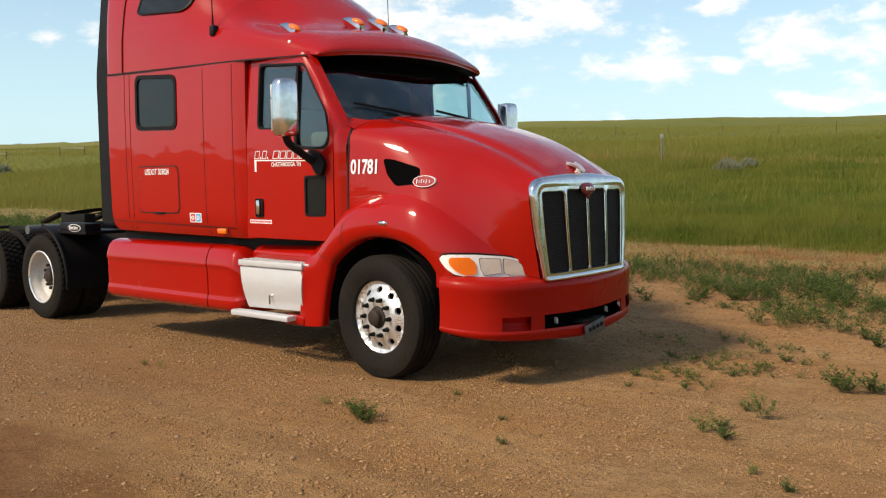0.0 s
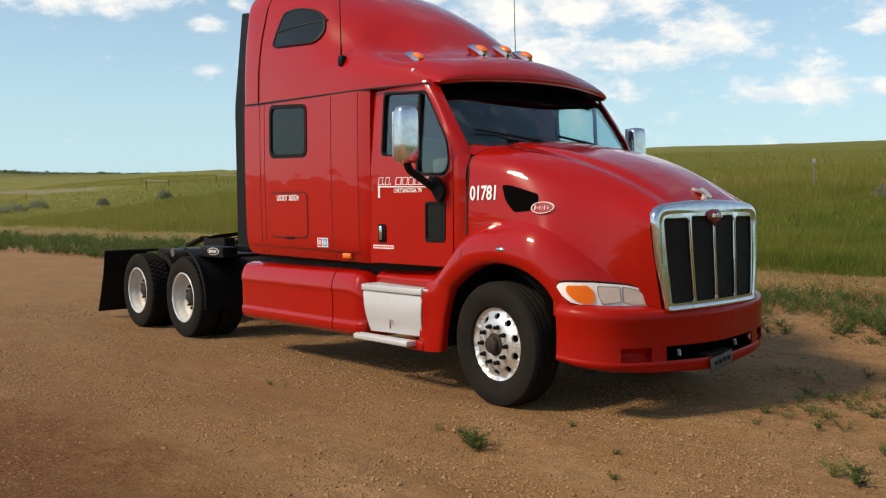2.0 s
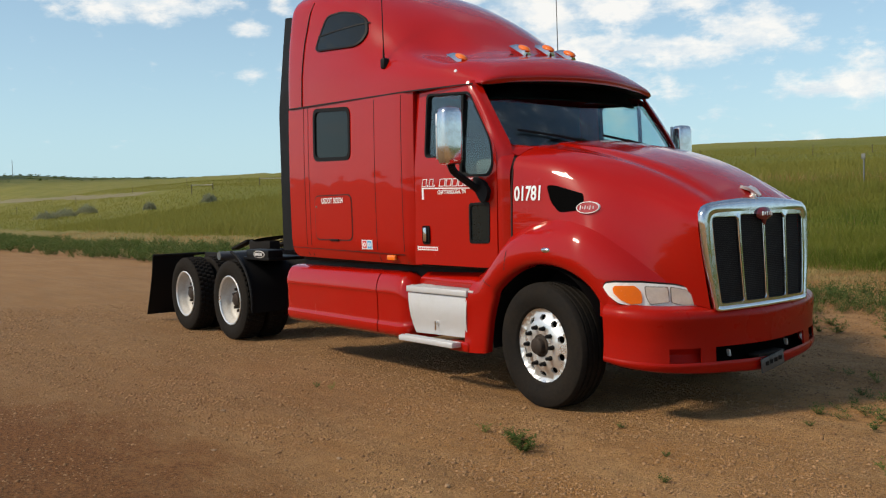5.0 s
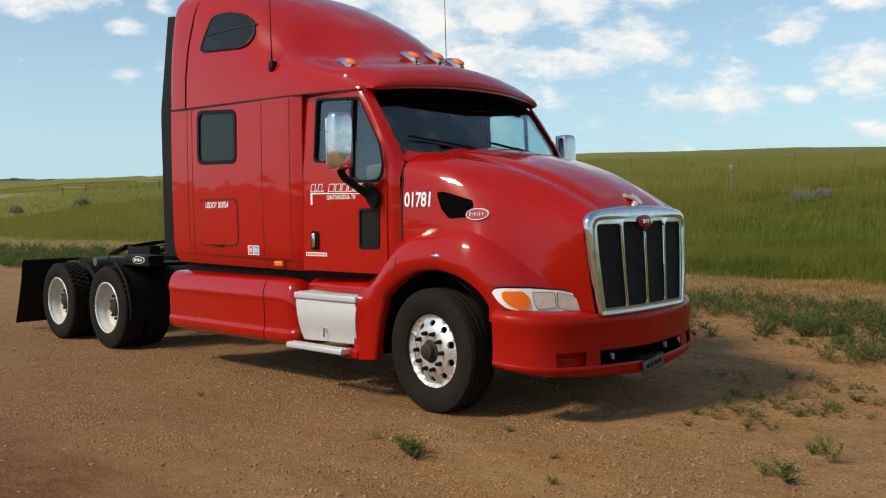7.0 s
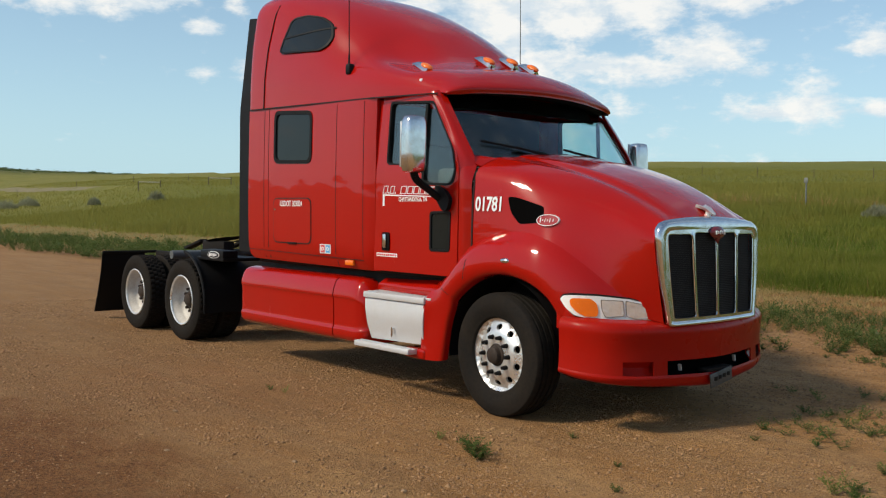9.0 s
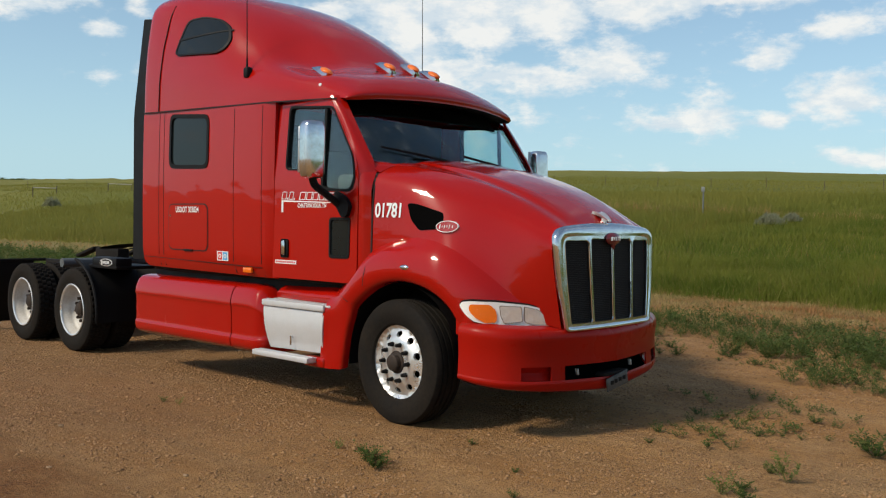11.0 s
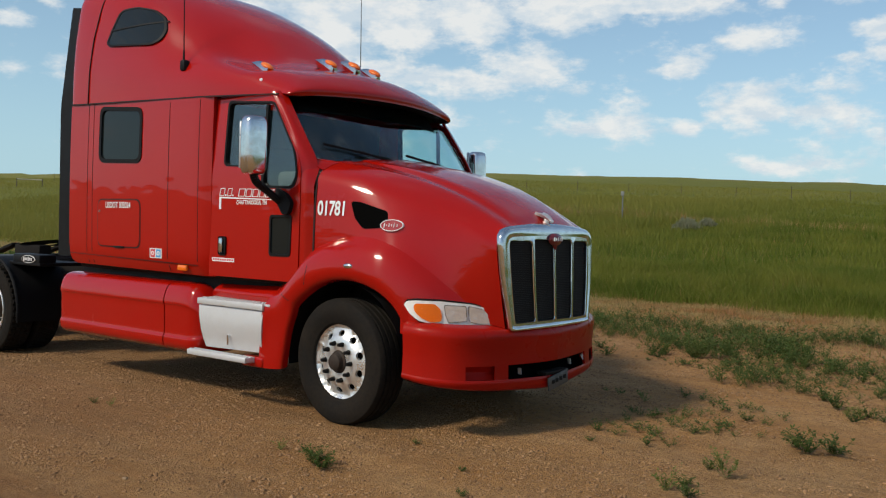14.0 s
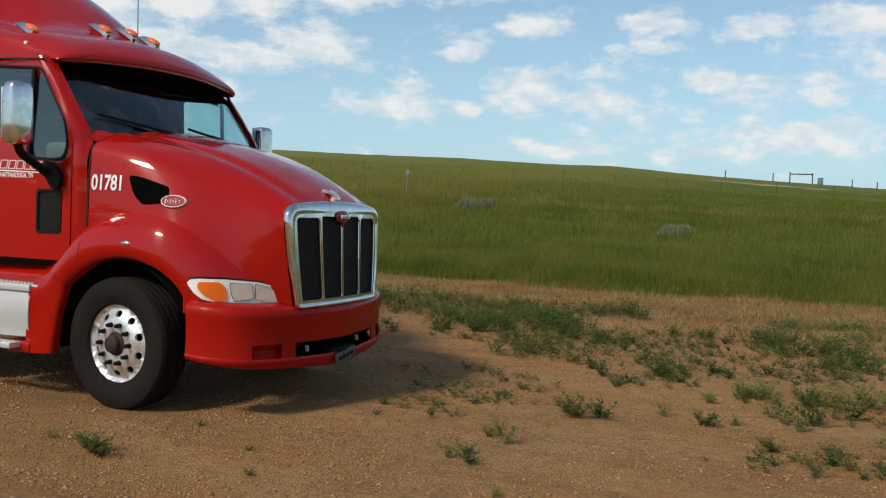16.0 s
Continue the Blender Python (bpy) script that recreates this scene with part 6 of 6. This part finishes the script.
def in_strip(x, y, rng):
    wob = (fbm(x / 1.5, y / 1.5, 81) - 0.47) * 3.0
    d = edge_line(x) - (y + wob)
    wide = 6.4
    return (d > -0.4) & (d < wide) & (rng.rand(len(x)) < np.clip(1.5 - d / (wide * 0.75), 0.08, 1))


grow("dry_grass_strip", "short reddish-brown dry grass along the field edge", [
    (260000, 12, 26, 0.23, 0.019, True), (60000, 26, 75, 0.2, 0.04, True)], STRAW, 17, in_strip, bend=1.3)


def leafy(rng, count, spread, tall, size, stems=7):
    """A low weed: stems spreading from one root, with small pointed leaves."""
    v, t = [], []
    ends = [(rng.uniform(0, 2 * math.pi), rng.uniform(0.35, 1.0)) for _ in range(stems)]

    def quad(p, d, s, w):
        k = len(v)
        side = Vector((-d.y, d.x, rng.uniform(-0.5, 0.5))).normalized() * w
        v.extend([tuple(p), tuple(p + d * s * 0.5 + side), tuple(p + d * s), tuple(p + d * s * 0.5 - side)])
        t.extend([(k, k + 1, k + 2), (k, k + 2, k + 3)])
    for a, f in ends:
        end = Vector((math.cos(a) * spread * f, math.sin(a) * spread * f, tall * rng.uniform(0.4, 1.0)))
        quad(Vector((0, 0, 0)), end, 1.0, 0.004)
        for i in range(count // stems):
            u = rng.uniform(0.15, 1.05)
            p = Vector((end.x * u, end.y * u, end.z * u ** 0.8))
            b = rng.uniform(0, 2 * math.pi)
            quad(p, Vector((math.cos(b), math.sin(b), rng.uniform(-0.2, 0.8))), size * rng.uniform(0.6, 1.3), size * 0.22)
    return np.array(v), np.array(t)


rng = np.random.RandomState(23)
WEED_MESHES = [raw_mesh("weed", *leafy(np.random.RandomState(40 + k), 300, 0.17, 0.17, 0.032, 13), WEED) for k in range(4)]
WEED_MESHES += [raw_mesh("weed", *leafy(np.random.RandomState(50 + k), 200, 0.14, 0.19, 0.028, 12), PALE_WEED) for k in range(2)]


def weed(x, y, size, kind=None):
    k = rng.randint(0, 6) if kind is None else kind
    o = new("weed", WEED_MESHES[k])
    o.matrix_world = pose(x, y, float(land(x, y)) - 0.005, 0, 0, rng.uniform(0, 360)) @ Matrix.Diagonal((size, size, size * rng.uniform(0.8, 1.2), 1))
    return tagged(o, "dark green leafy weed growing out of the gravel" if k < 4 else "pale yellow-green weed growing out of the gravel", "weed", "weeds on the gravel")


for x, y, s in ((0.74, -2.03, 0.85), (0.86, -2.10, 0.7), (0.62, -1.93, 0.5), (0.33, -1.96, 0.5), (2.68, -1.03, 0.75), (2.83, -1.06, 0.65), (2.72, -0.86, 0.55),
                (2.86, -0.52, 0.95), (2.70, -0.40, 0.45), (3.05, 0.52, 1.0), (3.22, 0.62, 1.0), (2.93, 0.66, 0.8), (4.50, 1.20, 1.15), (4.72, 1.28, 1.1), (4.60, 1.02, 0.9),
                (4.38, 1.42, 0.8), (4.86, 0.12, 0.85), (4.95, 0.02, 0.6), (4.48, 0.30, 0.7), (4.42, 0.42, 0.4), (3.62, 0.95, 0.8), (3.95, 0.82, 0.9), (4.15, 0.98, 0.6),
                (1.55, -1.55, 0.25), (1.85, -1.95, 0.3), (0.9, -1.2, 0.3), (-1.7, -1.95, 0.35), (-1.9, -1.98, 0.3), (3.2, -1.6, 0.45), (3.45, -1.75, 0.4), (1.75, -0.25, 0.3),
                (1.62, 0.10, 0.45), (2.0, 0.35, 0.5), (2.2, 0.55, 0.4), (1.95, 0.9, 0.45), (2.35, 1.3, 0.5), (1.5, 0.95, 0.4), (1.35, 1.5, 0.6)):
    weed(x, y, s)
count = 0
while count < 150:                                        # scattered over the worn verge
    x, y = rng.uniform(-2.5, 8.5), rng.uniform(0.8, 6.5)
    if x < 1.4 and y < 1.6:
        continue
    p = 0.1 + 0.9 * np.clip((y - 0.5) / 5.0, 0, 1)
    if fbm(np.array([x / 0.9]), np.array([y / 0.9]), 101)[0] > 0.60 - 0.17 * p:
        weed(x, y, rng.uniform(0.35, 1.0))
        count += 1


def weed_belt(name, label, n, place, seed, mat, size, tall, leaf, leaves=44):
    r = np.random.RandomState(seed)
    protos = [leafy(np.random.RandomState(seed + k), leaves, 0.15, tall, leaf, 7) for k in range(8)]
    vs, ts, off = [], [], 0
    for _ in range(n):
        x, y = place(r)
        if x is None:
            continue
        v, t = protos[r.randint(8)]
        a, s = r.uniform(0, 6.28), size * r.uniform(0.5, 1.3) * (0.55 + 0.95 * fbm(np.array([x / 1.5]), np.array([y / 1.5]), seed)[0])
        c, d = math.cos(a) * s, math.sin(a) * s
        q = np.stack([v[:, 0] * c - v[:, 1] * d + x, v[:, 0] * d + v[:, 1] * c + y, v[:, 2] * s], -1)
        vs.append(q)
        ts.append(t + off)
        off += len(q)
    v = np.concatenate(vs)
    t = np.concatenate(ts)
    roots = np.concatenate([np.tile(q[0], (len(q), 1)) for q in vs])
    v[:, 2] += land(roots[:, 0], roots[:, 1])
    return tagged(new(name, raw_mesh(name, v, t, mat)), label, "weeds", kind="stuff")


def near_belt(r):
    x, y = r.uniform(-9, 9), r.uniform(2.8, 8.2)
    c = 5.4 - 0.10 * x + (fbm(np.array([x / 2.5]), np.array([0.0]), 61)[0] - 0.47) * 2
    ok = fbm(np.array([x / 0.8]), np.array([y / 0.6]), 62)[0] > 0.39 + 0.06 * abs(y - c) ** 1.3 + 0.035 * max(0, x - 1.5)
    return (x, y) if ok else (None, None)


def far_belt(r):
    x = -8 - 70 * r.rand() ** 1.4
    y0 = 4.2 - 0.045 * max(0, -26 - x)
    y = y0 + r.uniform(0, 5.0 + 0.06 * (-8 - x))
    ok = fbm(np.array([x / 2.0]), np.array([y / 1.5]), 63)[0] > 0.36
    return (x, y) if ok else (None, None)


weed_belt("weed_belt", "low dark green weeds along the edge of the gravel", 6500, near_belt, 31, WEED, 0.95, 0.25, 0.040)


def small_plants(r):
    x, y = r.uniform(0.2, 9.5), r.uniform(-1.8, 7.0)
    p = np.clip((y + 1.5) / 6.0, 0, 1) * np.clip((x + 1.5) / 3.0, 0.2, 1)
    ok = fbm(np.array([x / 1.1]), np.array([y / 0.8]), 67)[0] > 0.62 - 0.20 * p and not (x < 1.6 and y < 1.6)
    return (x, y) if ok else (None, None)


def pale_verge(r):
    x, y = r.uniform(4.0, 10.0), r.uniform(2.0, 8.6)
    ok = fbm(np.array([x / 1.0]), np.array([y / 0.7]), 69)[0] > 0.60 - 0.05 * (x - 4.0)
    return (x, y) if ok else (None, None)


weed_belt("small_weeds", "small sparse weeds sprouting from the gravel", 4600, small_plants, 35, WEED, 0.42, 0.17, 0.05)
weed_belt("pale_weeds", "pale yellow-green weeds on the worn verge", 2600, pale_verge, 37, PALE_WEED, 0.8, 0.17, 0.042)
weed_belt("far_weed_belt", "thick green weeds bordering the far lot", 3600, far_belt, 33, WEED, 1.7, 0.20, 0.040, 70)


def pebble_field():
    r = np.random.RandomState(77)
    ico = np.array([(1, 0, 0), (0, 1, 0), (-1, 0, 0), (0, -1, 0), (0, 0, 1), (0, 0, -1)], float)
    fc = np.array([(0, 1, 4), (1, 2, 4), (2, 3, 4), (3, 0, 4), (1, 0, 5), (2, 1, 5), (3, 2, 5), (0, 3, 5)])
    n = 150000
    d = 1.8 + 15 * r.rand(n) ** 1.25
    a = np.radians(r.uniform(82, 192, n))
    x, y = MID[0] + d * np.cos(a), MID[1] + d * np.sin(a)
    ok = (y < 8.5) & (fbm(x / 0.7, y / 0.5, 111) > 0.25 + 0.27 * r.rand(n) + 0.13 * np.clip((x - 1.5) / 2.0, 0, 1))
    ok &= (((x + 1.0) / 2.6) ** 2 + ((y + 4.65) / 1.15) ** 2 > 1.3) | (r.rand(len(x)) < 0.3)   # few on the damp earth
    x, y = x[ok], y[ok]
    n = len(x)
    s = 0.0036 + 0.011 * r.rand(n) ** 6 + 0.00050 * np.hypot(x - MID[0], y - MID[1])
    sc = s[:, None] * r.uniform(0.7, 1.3, (n, 3)) * [1.2, 1.0, 0.55]
    rot = r.uniform(0, 2 * np.pi, n)
    v = ico[None] * r.uniform(0.8, 1.2, (n, 6, 1)) * sc[:, None]
    c, q = np.cos(rot)[:, None], np.sin(rot)[:, None]
    vx, vy = v[..., 0] * c - v[..., 1] * q, v[..., 0] * q + v[..., 1] * c
    v = np.stack([vx + x[:, None], vy + y[:, None], v[..., 2] + land(x, y)[:, None] + s[:, None] * 0.2], -1).reshape(-1, 3)
    t = (fc[None] + (np.arange(n) * 6)[:, None, None]).reshape(-1, 3)
    return tagged(new("gravel", raw_mesh("gravel", v, t, STONE)), "loose brown gravel stones on the lot", "gravel", kind="stuff")


pebble_field()


def stone(x, y, s):
    bm = bmesh.new()
    bmesh.ops.create_icosphere(bm, subdivisions=2, radius=s)
    for v in bm.verts:
        v.co = Vector((v.co.x * 1.3, v.co.y, v.co.z * 0.55)) * (0.85 + 0.3 * noise.noise(v.co / s * 1.3 + Vector((x, y, 0))))
    o = part("stone", bm, PALE_STONE)
    o.matrix_world = pose(x, y, float(land(x, y)) + s * 0.2, 0, 0, rng.uniform(0, 360))
    tagged(o, "pale flat stone lying on the gravel", "stone", "stones on the gravel")


for x, y, s in ((1.93, -3.23, 0.020), (-0.55, -3.55, 0.018), (-1.6, -3.0, 0.022), (3.55, -0.55, 0.020), (0.2, -3.05, 0.018), (4.0, -0.25, 0.022), (1.1, -2.9, 0.02)):
    stone(x, y, s)


# sagebrush
def sage(x, y, wide, tall):
    r = np.random.RandomState(int(abs(x * 31 + y * 17)) % 1000)
    n = 2600                                              # many small leaves in a lumpy dome
    a, f = r.uniform(0, 2 * np.pi, n), r.rand(n) ** 0.5
    lump = 0.75 + 0.25 * np.sin(a * 5 + 1.3) * np.cos(a * 3 + x)
    px, py = np.cos(a) * f * lump * wide / 2, np.sin(a) * f * lump * wide / 2
    pz = tall * np.sqrt(np.clip(1 - f ** 2.2, 0, 1)) * (0.75 + 0.25 * np.sin(a * 4 + f * 6)) * r.uniform(0.35, 1.0, n)
    v, t = blades(px, py, pz, r.uniform(0.10, 0.22, n), r.uniform(0.02, 0.05, n), r, 0.9, True)
    o = new("sagebrush", raw_mesh("sagebrush", v, t, SAGE))
    o.location = (x, y, float(land(x, y)) + 0.05)
    tagged(o, "grey-green sagebrush standing in the prairie grass", "bush", "sagebrush")


def polar(az, d):
    return MID[0] + d * math.cos(radians(az)), MID[1] + d * math.sin(radians(az))


for az, d, w, h in ((112.9, 48, 1.7, 0.62), (100.4, 36, 1.1, 0.45), (99.6, 37, 0.9, 0.36), (163.0, 112, 3.2, 1.2), (164.2, 112, 3.4, 1.2), (165.2, 113, 3.0, 1.1),
                    (159.5, 98, 1.5, 0.9), (156.0, 92, 1.8, 1.0), (111.7, 50, 1.1, 0.42)):
    sage(*polar(az, d), w, h)

# dirt road
bm = bmesh.new()
xs = np.linspace(-260, 90, 240)
yc = 43 + (fbm(xs / 40, xs * 0, 44, 2) - 0.37) * 3
wide = np.interp(xs, [-40, -5], [1.0, 0.2])
g = np.array([[(x, y + k * w, float(land(x, y + k * w)) + float(np.interp(x, [-130, -112, -22, -15], [0.06, -0.15, -0.15, 0.01])) - 0.03 * abs(k) / 2) for k in (-2.0, -0.8, 0.8, 2.0)] for x, y, w in zip(xs, yc, wide)])
sheet(bm, g)
tagged(part("road", bm, LANE_DIRT), "pale unpaved road through the prairie", "road", kind="structure")


# fences
def post(x, y, h, r, mat, lean_by=0.0):
    bm = bmesh.new()
    rod(bm, (0, 0, -0.2), (lean_by, 0, h), r, r * 0.85, 8)
    o = part("fence_post", bm, mat)
    o.location = (x, y, float(land(x, y)))
    return tagged(o, "thin weathered fence post in the grass", "post", "fence posts")


for k in range(26):
    az = 88 + k * 3.15
    d = 96 / math.sin(radians(az)) if az < 140 else 150
    x, y = polar(az, d)
    post(x, y, 1.3 * rng.uniform(0.85, 1.0), 0.032, WOOD, rng.uniform(-0.08, 0.08))
x, y = polar(116.75, 54)
bm = bmesh.new()
rod(bm, (0, 0, -0.3), (0, 0, 1.75), 0.045, seg=8)
mk = part("road_marker", bm, GREY_METAL)
mk.location = (x, y, float(land(x, y)))
tagged(mk, "grey roadside marker post above the grass", "post")
bm = bmesh.new()
box(bm, (0, -0.05, 1.62), (0.22, 0.02, 0.28), 0.01)
part("reflector", bm, GREY_METAL, mk)


def brace(az, d, wide, tall, rail, thick=0.15):
    x, y = polar(az, d)
    e = thing("fence_brace", "wooden fence brace with a pale rail on the hillside", "fence", (x, y, float(land(x, y))), "fence braces")
    t = radians(az - 90)
    for u in (-wide / 2, wide / 2):
        bm = bmesh.new()
        dx, dy = u * math.cos(t), u * math.sin(t)
        dz = (float(land(x + dx, y + dy)) - e.location.z) * 0.4
        rod(bm, (dx, dy, dz - 0.3), (dx, dy, dz + tall), thick, seg=8)
        part("post", bm, WOOD, e)
    bm = bmesh.new()
    z0 = z1 = sum(float(land(x + u * math.cos(t), y + u * math.sin(t))) for u in (-wide / 2, wide / 2)) / 2 - e.location.z + tall * 0.85
    rod(bm, (-wide / 2 * math.cos(t), -wide / 2 * math.sin(t), z0), (wide / 2 * math.cos(t), wide / 2 * math.sin(t), z1), thick * 0.9, seg=8)
    part("rail", bm, rail, e)


RAIL = material("bleached_rail", (0.55, 0.51, 0.44), 0.9, 0.0, (0.42, 0.38, 0.32))
brace(156.4, 114, 2.5, 1.0, RAIL, 0.055)
brace(152.3, 112, 2.6, 1.0, RAIL, 0.055)
brace(92.95, 232, 5.0, 2.5, DARK, 0.14)
x, y = polar(91.9, 231)
bm = bmesh.new()
box(bm, (0, 0, 0.7), (1.2, 1.0, 1.5), 0.05)
box(bm, (0, 0, 1.5), (1.35, 1.15, 0.1), 0.03)
hut = part("service_box", bm, GREY_METAL)
hut.location = (x, y, float(land(x, y)))
tagged(hut, "small pale service box on the ridge", "box")
for az, d, h in ((94.5, 236, 2.0), (97.2, 236, 1.8), (90.2, 236, 1.8), (88.9, 236, 1.7)):
    post(*polar(az, d), h, 0.14, WOOD)
x, y = polar(166.9, 415)
bm = bmesh.new()
rod(bm, (0, 0, -0.5), (0, 0, 6.0), 0.10, 0.08, 8)
pole = part("utility_pole", bm, WOOD)
pole.location = (x, y, float(land(x, y)))
tagged(pole, "distant wooden utility pole on the skyline", "pole")

# dark shrubs along the far skyline
r = np.random.RandomState(9)
vs, ts, off = [], [], 0
for _ in range(260):
    az = r.uniform(151, 172)
    x, y = polar(az, r.uniform(330, 420))
    v, t = leafy(r, 70, 1.0, 1.0, 0.6, 10)
    s = 0.3 + 0.9 * r.rand() ** 2
    v = v * [s * 1.3, s * 1.3, s * 0.7] + [x, y, float(land(x, y)) - 0.3 * s]
    vs.append(v)
    ts.append(t + off)
    off += len(v)
tagged(new("far_shrubs", raw_mesh("far_shrubs", np.concatenate(vs), np.concatenate(ts), WEED)), "dark shrubs dotted along the far ridge", "shrubs", kind="stuff")
